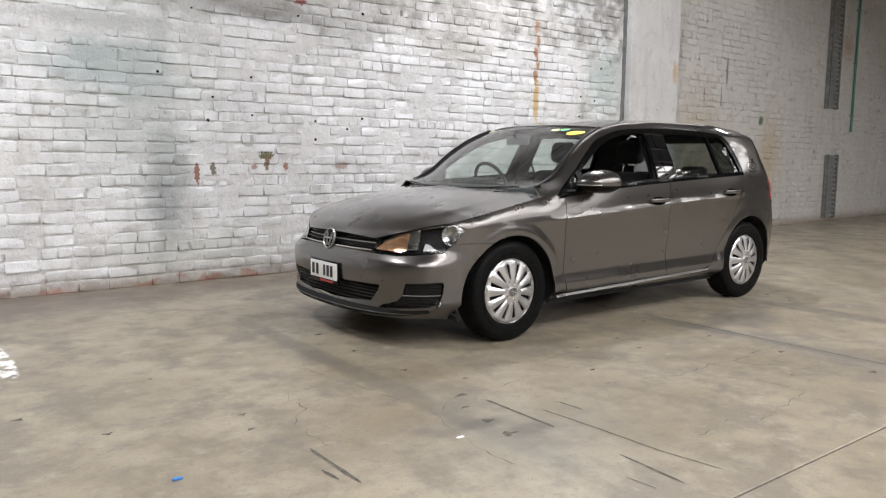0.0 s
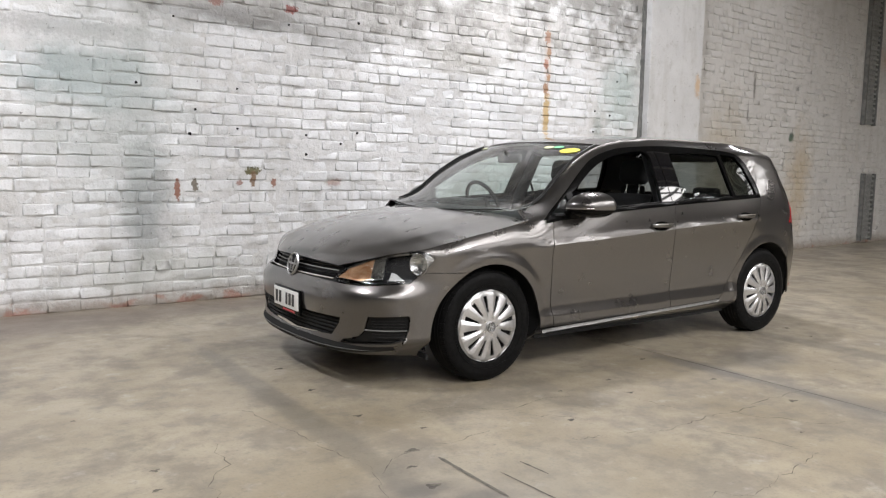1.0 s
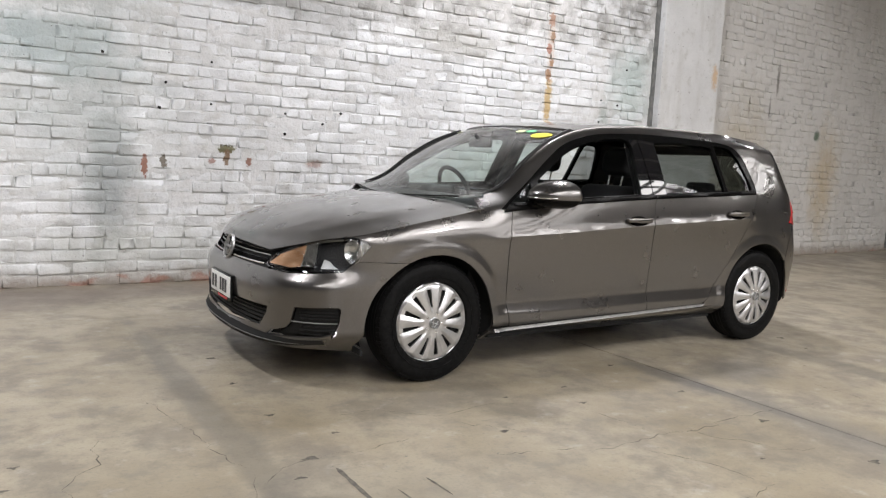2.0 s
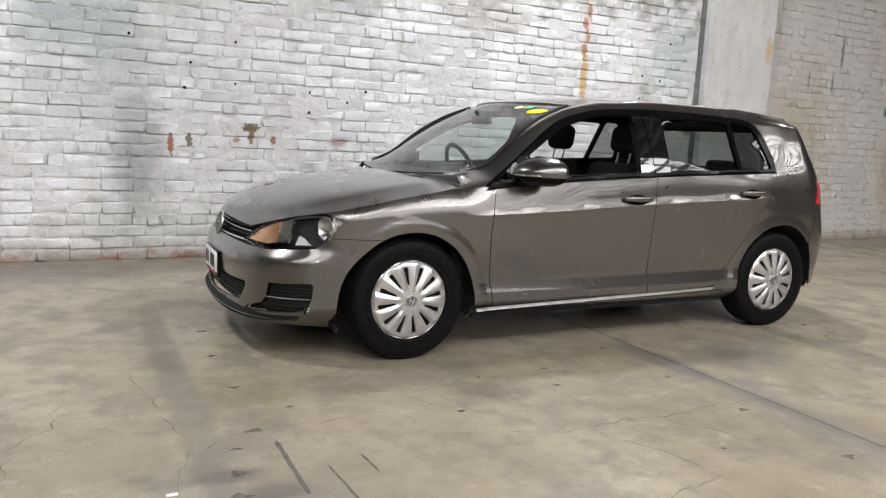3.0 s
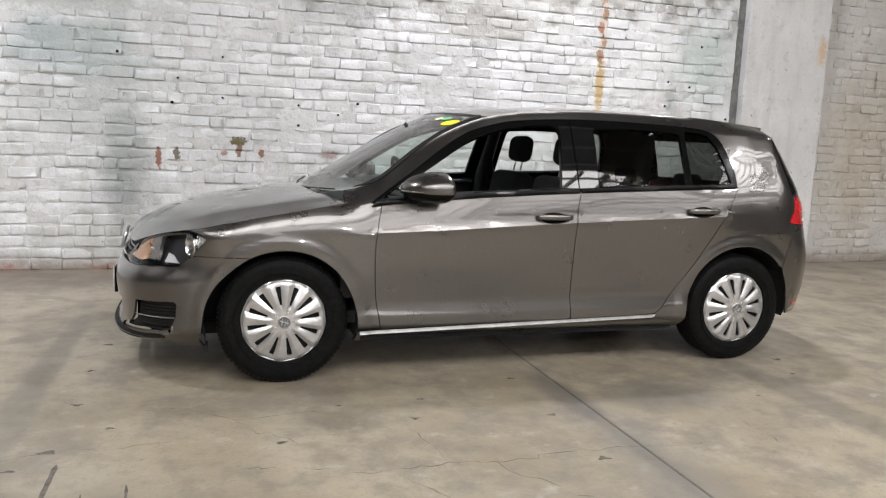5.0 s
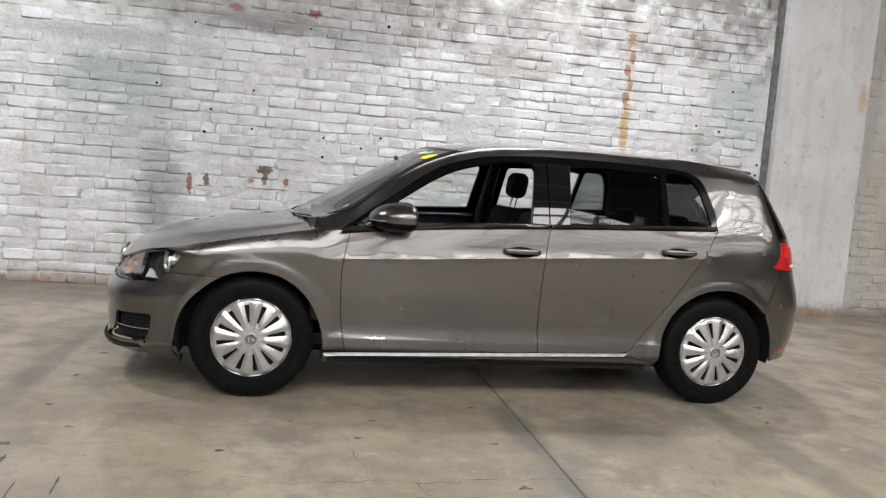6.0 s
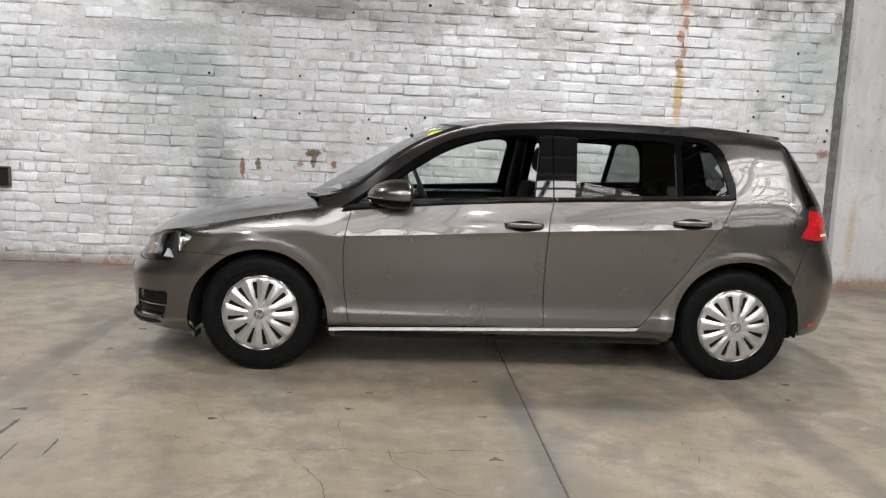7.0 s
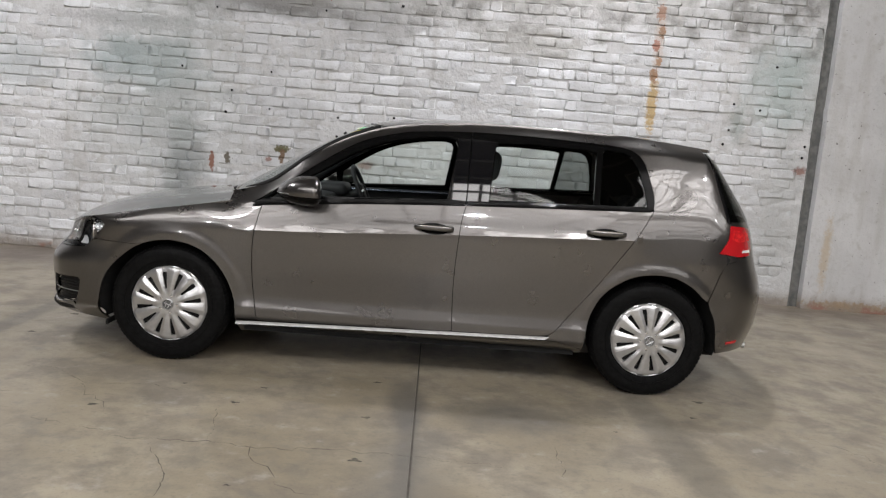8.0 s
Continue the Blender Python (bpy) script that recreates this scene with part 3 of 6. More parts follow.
structure("ceiling", box(WEST - 0.3, EAST + 0.3, SOUTH - 0.3, 4.2, ROOF_Z, ROOF_Z + 0.2), ROOF_SHEET, "dark sheet roof over steel trusses", "ceiling")

wall_north = structure("wall_north", box(WEST, PILLAR[0] - 0.10, WALL_Y + 0.011, WALL_Y + 0.40, -0.05, ROOF_Z), MORTAR, "old brick wall with flaking white paint", "wall")
EAST_TURN = math.radians(2.9)
east_bay = structure("wall_north_east", box(0, 20.0, 0.011, 0.40, -0.05, ROOF_Z), MORTAR, "grimy painted old brick wall", "wall")
east_bay.matrix_world = Matrix.Translation((PILLAR[1], WALL_Y + 0.03, 0)) @ Matrix.Rotation(EAST_TURN, 4, "Z")


def pillar_mesh():
    """A broad concrete pier, its face a little uneven and its edges chipped."""
    bm = bmesh.new()
    x0, x1 = PILLAR
    cols, rows = 14, 60
    grid = [[bm.verts.new((x0 + (x1 - x0) * i / cols + (0 if 0 < i < cols else 0.012 * noise.noise((i, 0, j * 0.7))),
                           WALL_Y - 0.065 + 0.006 * noise.noise((i * 0.6, j * 0.5, 3)), -0.04 + (ROOF_Z + 0.04) * j / rows)) for j in range(rows + 1)] for i in range(cols + 1)]
    for i in range(cols):
        for j in range(rows):
            bm.faces.new((grid[i][j], grid[i + 1][j], grid[i + 1][j + 1], grid[i][j + 1]))
    for i in (0, cols):
        back = [bm.verts.new((v.co.x, WALL_Y + 0.35, v.co.z)) for v in grid[i]]
        for j in range(rows):
            q = (grid[i][j], grid[i][j + 1], back[j + 1], back[j])
            bm.faces.new(q if i == 0 else q[::-1])
    bmesh.ops.recalc_face_normals(bm, faces=bm.faces[:])
    return smooth_all(bm, 40)


structure("pillar", pillar_mesh(), PILLAR_PAINT, "broad concrete pier with worn grey paint", "pillar")
channel = box(PILLAR[0] - 0.098, PILLAR[0] - 0.002, WALL_Y + 0.020, WALL_Y + 0.032, -0.02, ROOF_Z)
box(PILLAR[0] - 0.098, PILLAR[0] - 0.088, WALL_Y - 0.004, WALL_Y + 0.021, -0.02, ROOF_Z, bm=channel)
tagged(part("steel_channel", channel, STEEL), "dark grey steel channel let into the wall beside the pier", "channel", kind="structure")

# ---- roof beams and lamps, seen mirrored in the car ----
def roof_light(y, half, mat, label, bars):
    """A long translucent strip in the roof, seen from below, with glazing bars under it."""
    bm = bmesh.new()
    x0, x1, n = -7.0, 13.0, 5
    rows = [[bm.verts.new((x0 + (x1 - x0) * i / n, y + s * half, ROOF_Z - 0.006)) for s in (-1, 1)] for i in range(n + 1)]
    for p, q in zip(rows, rows[1:]):
        bm.faces.new((p[0], p[1], q[1], q[0]))
    sheet = structure("skylight", bm, mat, label, "skylight")
    for i in range(int((x1 - x0) / bars)):
        x = x0 + i * bars
        part("glazing_bar", box(x, x + 0.065, y - half, y + half, ROOF_Z - 0.09, ROOF_Z - 0.010), STEEL, sheet)


roof_light(-6.2, 1.78, SKYLIGHT, "translucent roof sheet letting in daylight", 0.62)
# Unseen far sheet, added to brighten what the car's upper flank mirrors.
roof_light(-13.9, 5.0, SKYLIGHT_FILL, "dimmer translucent roof added out of view", 2.0)


def truss(x):
    t = thing("roof_truss", "grey painted steel roof truss", "truss", "roof trusses")
    part("top_chord", box(x - 0.06, x + 0.06, SOUTH, WALL_Y + 0.01, 5.42, 5.56), BEAM_GREY, t)
    part("bottom_chord", box(x - 0.05, x + 0.05, SOUTH, WALL_Y + 0.01, 4.98, 5.06), BEAM_GREY, t)
    n = 18
    w = (WALL_Y - SOUTH) / n
    for i in range(n):
        y = SOUTH + w * i
        a, b = (5.06, 5.42) if i % 2 else (5.42, 5.06)
        part("web_bar", tube([(x, y + 0.03, a), (x, y + w - 0.03, b)], 0.028, 6), BEAM_GREY, t)


for tx in range(-12, 24, 4):
    truss(float(tx))
for k in range(22):
    y = SOUTH + 1.0 + (k * 1.5 if k < 7 else 10.5 + (k - 7) * 0.75)
    purlin = thing("purlin", "grey painted steel roof purlin", "purlin", "roof purlins")
    part("bar", box(WEST, EAST, y - 0.03, y + 0.03, 5.46, 5.54), BEAM_GREY, purlin)


def high_bay(x, y, z):
    """A round high-bay lamp hung on a rod."""
    h = thing("ceiling_lamp", "round high-bay lamp hung from the roof", "lamp", "hall lamps")
    part("rod", tube([(x, y, z + 0.12), (x, y, ROOF_Z)], 0.012, 8), STEEL, h)
    shell = lathe([(0.05, 0.14), (0.08, 0.14), (0.11, 0.05), (0.20, 0.0), (0.21, -0.06), (0.195, -0.06), (0.19, -0.01), (0.05, 0.03)], 32, "z", True)
    bmesh.ops.translate(shell, verts=shell.verts[:], vec=(x, y, z))
    part("housing", shell, STEEL, h)
    disc = lathe([(0.0005, -0.030), (0.125, -0.030)], 16, "z")
    bmesh.ops.translate(disc, verts=disc.verts[:], vec=(x, y, z))
    part("diffuser", disc, GLOW, h, "glowing white diffuser")


for lx, ly, lz, watts in LAMPS:
    high_bay(lx, ly, lz)


# ---- wall fittings ----
def on_east(u, d, z):
    """A place on the wall beyond the pier: u along it, d before it."""
    return (PILLAR[1] + u * math.cos(EAST_TURN) + d * math.sin(EAST_TURN), WALL_Y + 0.03 + u * math.sin(EAST_TURN) - d * math.cos(EAST_TURN), z)


def ladder_tray(u, z0, z1, width):
    """A cable ladder fixed upright to the wall: two rails and rungs."""
    t = thing("cable_ladder", "grey galvanised cable ladder fixed upright on the wall", "cable ladder", "cable ladders")
    for s in (-1, 1):
        bm = box(s * width / 2 - 0.02, s * width / 2 + 0.02, -0.075, -0.008, z0, z1)
        part("rail", bm, STEEL, t)
    n = int((z1 - z0) / 0.085)
    for i in range(n):
        z = z0 + 0.03 + i * 0.085
        part("rung", box(-width / 2 + 0.02, width / 2 - 0.02, -0.055, -0.035, z, z + 0.035), GALVANISED, t)
    part("back_plate", box(-width / 2 + 0.021, width / 2 - 0.021, -0.020, -0.008, z0 + 0.01, z1 - 0.01), GALVANISED, t)
    t.matrix_world = Matrix.Translation(on_east(u, 0, 0)) @ Matrix.Rotation(EAST_TURN, 4, "Z")


ladder_tray(5.16, 2.10, 5.3, 0.42)
ladder_tray(5.33, 0.05, 1.25, 0.42)
conduit = thing("conduit_pipe", "thin green painted conduit pipe down the wall", "pipe")
part("pipe", tube([on_east(6.15, 0.03, 5.5), on_east(6.14, 0.03, 3.2), on_east(6.13, 0.03, 1.70)], 0.022, 10), GREEN_PIPE, conduit)
for cz in (2.0, 3.0, 4.0):
    x, y, z = on_east(6.14, 0.014, cz)
    part("clip", box(x - 0.05, x + 0.05, y - 0.035, y + 0.012, z, z + 0.03), STEEL, conduit)

vent = thing("wall_vent", "small dark open rectangular vent hole in the painted wall", "vent")
# Flat black block in place of the shade inside the hole.
part("vent_shade", box(-4.615, -4.285, WALL_Y - 0.008, WALL_Y + 0.006, 0.722, 0.895), VOID, vent)
for x0, x1, z0, z1 in ((-4.63, -4.615, 0.712, 0.905), (-4.285, -4.265, 0.712, 0.905), (-4.615, -4.285, 0.895, 0.907), (-4.615, -4.285, 0.706, 0.722)):
    part("vent_rim", box(x0, x1, WALL_Y - 0.020, WALL_Y + 0.010, z0, z1, 0.003), CONCRETE_DARK, vent)

# ---- floor slabs, joints, cracks and marks ----
JOINT_X, JOINT_Y = 0.067, -2.92
for sx in ((WEST, JOINT_X - 0.004), (JOINT_X + 0.004, EAST)):
    for sy in ((SOUTH, JOINT_Y - 0.005), (JOINT_Y + 0.005, 3.9)):
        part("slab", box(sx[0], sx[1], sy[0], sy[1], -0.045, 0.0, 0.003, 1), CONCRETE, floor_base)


def ribbon(points, width, z=0.0012, wander=0.02, seed=0, jag=0.0):
    """A thin uneven strip on the floor along a line that wanders a little."""
    rnd = random.Random(seed)
    fine = []
    for (x0, y0), (x1, y1) in zip(points, points[1:]):
        n = max(2, int(math.hypot(x1 - x0, y1 - y0) / 0.035))
        for i in range(n):
            t = i / n
            fine.append((x0 + (x1 - x0) * t + wander * noise.noise((x0 * 9 + t * n * 0.5, seed, 0)), y0 + (y1 - y0) * t + wander * noise.noise((0, seed, y0 * 9 + t * n * 0.5))))
    fine.append(points[-1])
    fine = [(x + jag * rnd.uniform(-1, 1), y + jag * rnd.uniform(-1, 1)) for x, y in fine]
    bm = bmesh.new()
    rows = []
    for i, (x, y) in enumerate(fine):
        a, b = fine[max(0, i - 1)], fine[min(len(fine) - 1, i + 1)]
        dx, dy = b[0] - a[0], b[1] - a[1]
        d = math.hypot(dx, dy) or 1
        w = width * (0.10 + 1.3 * rnd.random() ** 1.6 if jag else 0.6 + 0.4 * rnd.random()) * (0.3 if i in (0, len(fine) - 1) else 1) / 2
        rows.append((bm.verts.new((x - dy / d * w, y + dx / d * w, z)), bm.verts.new((x + dy / d * w, y - dx / d * w, z))))
    for p, q in zip(rows, rows[1:]):
        bm.faces.new((p[0], p[1], q[1], q[0]))
    bmesh.ops.recalc_face_normals(bm, faces=bm.faces[:])
    if bm.faces[0].normal.z < 0:
        bmesh.ops.reverse_faces(bm, faces=bm.faces[:])
    return bm


CRACKS_NEAR = [
    [(-1.21, -1.9), (-0.97, -1.91), (-0.75, -1.89), (-0.57, -1.92), (-0.25, -1.88), (0.06, -1.89)], [(0.08, -1.89), (0.31, -1.91), (0.47, -1.92)],
    [(-0.85, -1.48), (-0.81, -1.68), (-0.77, -1.88)], [(-0.60, -1.90), (-0.55, -2.03), (-0.46, -2.13), (-0.43, -2.24), (-0.25, -2.3)],
    [(-0.99, -1.95), (-0.83, -2.22), (-0.81, -2.4)], [(0.7, -1.68), (0.69, -2.0)], [(-1.95, -1.1), (-1.78, -1.1), (-1.56, -1.29), (-1.25, -1.24), (-1.1, -1.29)],
]
CRACKS_FRONT = [
    [(-1.56, -1.29), (-1.47, -1.45), (-1.36, -1.53), (-1.32, -1.62)], [(-2.68, -0.55), (-2.59, -0.97), (-2.55, -1.31), (-2.5, -1.49)],
    [(-2.48, -1.65), (-2.39, -1.54), (-2.22, -1.5), (-2.02, -1.51), (-1.8, -1.47)], [(-1.57, -1.77), (-1.43, -1.8), (-1.21, -1.86)],
    [(-1.82, -2.51), (-1.52, -2.47), (-1.4, -2.56), (-1.02, -2.49), (-0.78, -2.45)], [(-2.94, -1.0), (-2.96, -1.24), (-3.08, -1.38), (-3.09, -1.7)],
    [(-2.48, -1.54), (-2.55, -1.75), (-2.6, -1.98), (-2.62, -2.18), (-2.6, -2.32)], [(1.9, -1.2), (2.2, -1.5), (2.3, -1.9)],
]
CRACKS = CRACKS_NEAR + CRACKS_FRONT
SCUFFS = [([(-2.2, -1.62), (-2.2, -2.08)], 0.022), ([(-2.08, -1.88), (-2.06, -2.21), (-2.05, -2.51), (-2.01, -2.76)], 0.010), ([(-2.21, -2.44), (-2.23, -2.75)], 0.014),
          ([(-2.36, -2.6), (-2.35, -2.72)], 0.014), ([(-3.16, -1.68), (-3.16, -2.07)], 0.020), ([(-3.22, -1.89), (-3.21, -2.0)], 0.018), ([(-1.94, -1.84), (-1.93, -2.0)], 0.012)]
for i, line in enumerate(CRACKS):
    part("crack", ribbon(line, 0.0036, wander=0.030, seed=i, jag=0.007), CONCRETE_DARK, floor_base)
for i, (line, w) in enumerate(SCUFFS):
    part("scuff_mark", ribbon(line, w, 0.0016, 0.003, 50 + i), SCUFF, floor_base)


def spot(x, y, r, seed, z=0.0018):
    bm = bmesh.new()
    n = 14
    ring = []
    for k in range(n):
        a = 2 * math.pi * k / n
        s = r * (0.55 + 0.9 * abs(noise.noise((math.cos(a) * 1.6 + seed * 3.1, math.sin(a) * 1.6, seed))) + 0.25 * math.sin(a * 3 + seed))
        ring.append(bm.verts.new((x + 1.25 * s * math.cos(a + seed), y + 0.75 * s * math.sin(a + seed), z)))
    bm.faces.new(ring)
    return bm


SPOTS = [(-2.22, 0.02, .045), (-2.24, -0.47, .035), (-2.23, -0.98, .04), (-2.25, -1.5, .05), (-2.06, -1.29, .03), (-1.39, -1.57, .04), (-0.7, -1.17, .03), (-0.15, -0.94, .035),
         (-0.79, -1.41, .035), (-0.16, -1.48, .04), (-0.16, -1.97, .045), (-0.17, -2.5, .045), (-1.1, -1.19, .025), (-0.59, -2.27, .02), (1.5, -1.13, .03), (1.03, -1.42, .02),
         (-2.35, -1.65, .03), (-2.38, -1.85, .06), (-3.22, -1.15, .03), (-3.39, -0.36, .02), (-3.26, -1.34, .03), (-3.76, -1.05, .035), (-4.03, -0.65, .04), (-2.41, -2.02, .06), (1.62, -0.86, .05)]
for i, (x, y, r) in enumerate(SPOTS):
    part("dark_spot", spot(x, y, r * 0.62, i + 1), SCUFF, floor_base)
scrap = thing("plastic_scrap", "small blue scrap of plastic lying on the concrete", "scrap")
part("scrap_body", box(-3.69, -3.655, -1.668, -1.653, 0.0, 0.008, 0.003), BLUE_SCRAP, scrap)
paper = thing("paper_scrap", "small white paper scrap lying on the concrete", "scrap")
part("scrap_body", box(-2.62, -2.585, -1.94, -1.925, 0.0, 0.004, 0.0015), WHITE_PLATE, paper)


# ---- panels cut out of the car's surfaces ----
from mathutils.geometry import delaunay_2d_cdt


def curve(points, n=6):
    """A smooth line through points."""
    out = []
    for i in range(len(points) - 1):
        p0, p1, p2, p3 = points[max(0, i - 1)], points[i], points[i + 1], points[min(len(points) - 1, i + 2)]
        for k in range(n):
            t = k / n
            out.append(tuple(0.5 * (2 * b + (c - a) * t + (2 * a - 5 * b + 4 * c - d) * t * t + (3 * b - a - 3 * c + d) * t ** 3) for a, b, c, d in zip(p0, p1, p2, p3)))
    out.append(tuple(points[-1]))
    return out


def dense(loop, step):
    out = []
    for a, b in zip(loop, loop[1:] + loop[:1]):
        d = math.hypot(b[0] - a[0], b[1] - a[1])
        if d < 1e-6:
            continue
        n = max(1, int(math.ceil(d / step)))
        out += [(a[0] + (b[0] - a[0]) * k / n, a[1] + (b[1] - a[1]) * k / n) for k in range(n)]
    return out


def inside(points, loop):
    x, y = points[:, 0], points[:, 1]
    hit = np.zeros(len(points), bool)
    for (x0, y0), (x1, y1) in zip(loop, loop[1:] + loop[:1]):
        if y0 == y1:
            continue
        cross = ((y0 > y) != (y1 > y)) & (x < (x1 - x0) * (y - y0) / (y1 - y0) + x0)
        hit ^= cross
    return hit


def clear_of(points, loop, gap):
    best = np.full(len(points), 1e9)
    for (x0, y0), (x1, y1) in zip(loop, loop[1:] + loop[:1]):
        dx, dy = x1 - x0, y1 - y0
        t = np.clip(((points[:, 0] - x0) * dx + (points[:, 1] - y0) * dy) / (dx * dx + dy * dy + 1e-12), 0, 1)
        best = np.minimum(best, np.hypot(points[:, 0] - x0 - t * dx, points[:, 1] - y0 - t * dy))
    return best > gap


def cut(outer, holes, step):
    """Fills an outline with triangles about step wide, leaving the holes open. Returns points, triangles and the rims."""
    loops = [dense(l, step) for l in (outer, *holes)]
    o = np.array(loops[0])
    xs, ys = np.arange(o[:, 0].min() + step / 2, o[:, 0].max(), step), np.arange(o[:, 1].min() + step / 2, o[:, 1].max(), step)
    pts = np.array([(x, y) for x in xs for y in ys]) if len(xs) and len(ys) else np.zeros((0, 2))
    if len(pts):
        keep = inside(pts, loops[0]) & clear_of(pts, loops[0], step * 0.45)
        for l in loops[1:]:
            keep &= ~inside(pts, l) & clear_of(pts, l, step * 0.45)
        pts = pts[keep]
    verts, edges = [], []
    for l in loops:
        base = len(verts)
        verts += [Vector(p) for p in l]
        edges += [(base + i, base + (i + 1) % len(l)) for i in range(len(l))]
    verts += [Vector((float(p[0]), float(p[1]))) for p in pts]
    v, _, f, _, _, _ = delaunay_2d_cdt(verts, edges, [], 0, 1e-6)
    v = [(p.x, p.y) for p in v]
    mid = np.array([[sum(v[i][k] for i in t) / 3 for k in (0, 1)] for t in f])
    keep = inside(mid, loops[0])
    for l in loops[1:]:
        keep &= ~inside(mid, l)
    return v, [tuple(t) for t, k in zip(f, keep) if k]


def skin(patches, mat, depth=0.012, sink=0.0, step=0.022, mirror=False):
    """A mesh of patches (outline, holes, surface) with true surface normals and a rim turned inwards by depth."""
    verts, faces, normals = [], [], []
    for outer, holes, f in patches:
        v, tris = cut(list(outer), [list(h) for h in holes], step)
        base = len(verts)
        e = 0.0015
        pn = []
        for a, b in v:
            p = Vector(f(a, b))
            n = (Vector(f(a + e, b)) - Vector(f(a - e, b))).cross(Vector(f(a, b + e)) - Vector(f(a, b - e)))
            n = n.normalized() if n.length > 1e-12 else Vector((0, -1, 0))
            out = Vector((p.x * 0.35, p.y, (p.z - 0.55)))
            if n.dot(out) < 0:
                n = -n
            p = p - n * sink
            if mirror:
                p, n = Vector((p.x, -p.y, p.z)), Vector((n.x, -n.y, n.z))
            pn.append((p, n))
        verts += [p for p, n in pn]
        count = {}
        for t in tris:
            a, b, c = (pn[i][0] for i in t)
            if (b - a).cross(c - a).dot(pn[t[0]][1]) < 0:
                t = (t[0], t[2], t[1])
            faces.append(tuple(base + i for i in t))
            normals += [pn[i][1][:] for i in t]
            for i in range(3):
                k = (t[i], t[(i + 1) % 3])
                if (k[1], k[0]) in count:
                    del count[(k[1], k[0])]
                else:
                    count[k] = 1
        if depth:
            for (i, j) in count:
                (pi, ni), (pj, nj) = pn[i], pn[j]
                b = len(verts)
                verts += [pi, pj, pj - nj * depth, pi - ni * depth]
                faces.append((b + 1, b, b + 3, b + 2))
                normals += [(0, 0, 0)] * 4
    me = bpy.data.meshes.new("panel")
    me.from_pydata([v[:] for v in verts], [], faces)
    me.polygons.foreach_set("use_smooth", [True] * len(faces))
    me.materials.append(mat)
    me.normals_split_custom_set(normals)
    return me


def flank(x, z):
    return (x, -flank_y(x, z), z)


def flank_low(x, z):
    return (x, -flank_y(x, z, False), z)


def flank_high(x, z):
    return (x, -flank_y(x, z, True), z)


def corner(p, z):
    """The flank, and past x = REAR_X on round the rear corner."""
    if p <= REAR_X:
        return flank(p, z)
    return tail(-(1 - (p - REAR_X) / 0.87), z)


def front_corner(p, z):
    """The flank, and before x = FRONT_X on round the front corner."""
    if p >= FRONT_X:
        return flank(p, z)
    return nose(-(1 - (FRONT_X - p) / 1.04), z)


def p_front(u):
    return FRONT_X - (1 - u) * 1.04


ARCH_F = curve(wide([(-1.690, 0.165), (-1.678, 0.348), (-1.634, 0.482), (-1.545, 0.590), (-1.437, 0.654), (-1.312, 0.677), (-1.185, 0.656), (-1.078, 0.590), (-1.0, 0.488), (-0.954, 0.356), (-0.944, 0.195)]), 5)
ARCH_R = curve(wide([(0.937, 0.240), (0.954, 0.42), (1.019, 0.568), (1.146, 0.663), (1.289, 0.694), (1.42, 0.677), (1.545, 0.601), (1.630, 0.474), (1.668, 0.340), (1.690, 0.284)]), 5)
DOOR_FRONT = curve(wide([(-0.833, 0.279), (-0.863, 0.455), (-0.873, 0.658), (-0.862, 0.787), (-0.837, 0.905)]), 5)
DOOR_MID = curve(wide([(0.220, 0.306), (0.209, 0.586), (0.223, 0.869), (0.246, 0.987)]), 5)
DOOR_REAR = curve(wide([(0.745, 0.318), (0.775, 0.340), (0.815, 0.388), (0.937, 0.55), (1.075, 0.748), (1.191, 0.921), (1.252, 1.028)]), 5)
GLASS_LINE = curve(wide([(-0.900, 0.905), (-0.780, 0.988), (-0.641, 1.089), (-0.492, 1.196), (-0.349, 1.280), (-0.200, 1.328), (-0.05, 1.357), (0.24, 1.377), (0.56, 1.380), (0.95, 1.370), (1.10, 1.358), (1.165, 1.335), (1.205, 1.290), (1.235, 1.200), (1.258, 1.10), (1.254, 1.030)]), 4)
GAP = 0.0022


def sill_top(x):
    return 0.282 + 0.025 * x


def shift(line, dx, dz=0.0):
    return [(x + dx, z + dz) for x, z in line]


def split_at_crease(front, rear, bottom, top):
    """A door's lower and upper outlines, parted along the crease. front and rear go upwards."""
    def halves(line):
        low = [p for p in line if p[1] < crease_z(p[0]) - 0.004]
        high = [p for p in line if p[1] > crease_z(p[0]) + 0.004]
        x = (low[-1][0] + high[0][0]) / 2
        return low, (x, crease_z(x)), high
    fl, fm, fh = halves(front)
    rl, rm, rh = halves(rear)
    xs = [rm[0] + (fm[0] - rm[0]) * i / 30 for i in range(1, 30)]
    seam = [(x, crease_z(x)) for x in xs]
    low = fl[::-1] + [] + bottom + rl + [rm] + seam + [fm]
    high = rh + top + fh[::-1] + [fm] + seam[::-1] + [rm]
    return low, high


car = thing("car", "grey-brown five-door hatchback with silver wheel covers parked on the concrete", "car", at=(0, 0.04, 0))


def both(name, patches, mat, parent_pair=None, label="", **how):
    """The part on the left flank and its twin on the right."""
    made = []
    for k, m in enumerate((False, True)):
        parent = car if parent_pair is None else parent_pair[k]
        made.append(part(name, skin(patches, mat, mirror=m, **how), mat, parent, label))
    return made


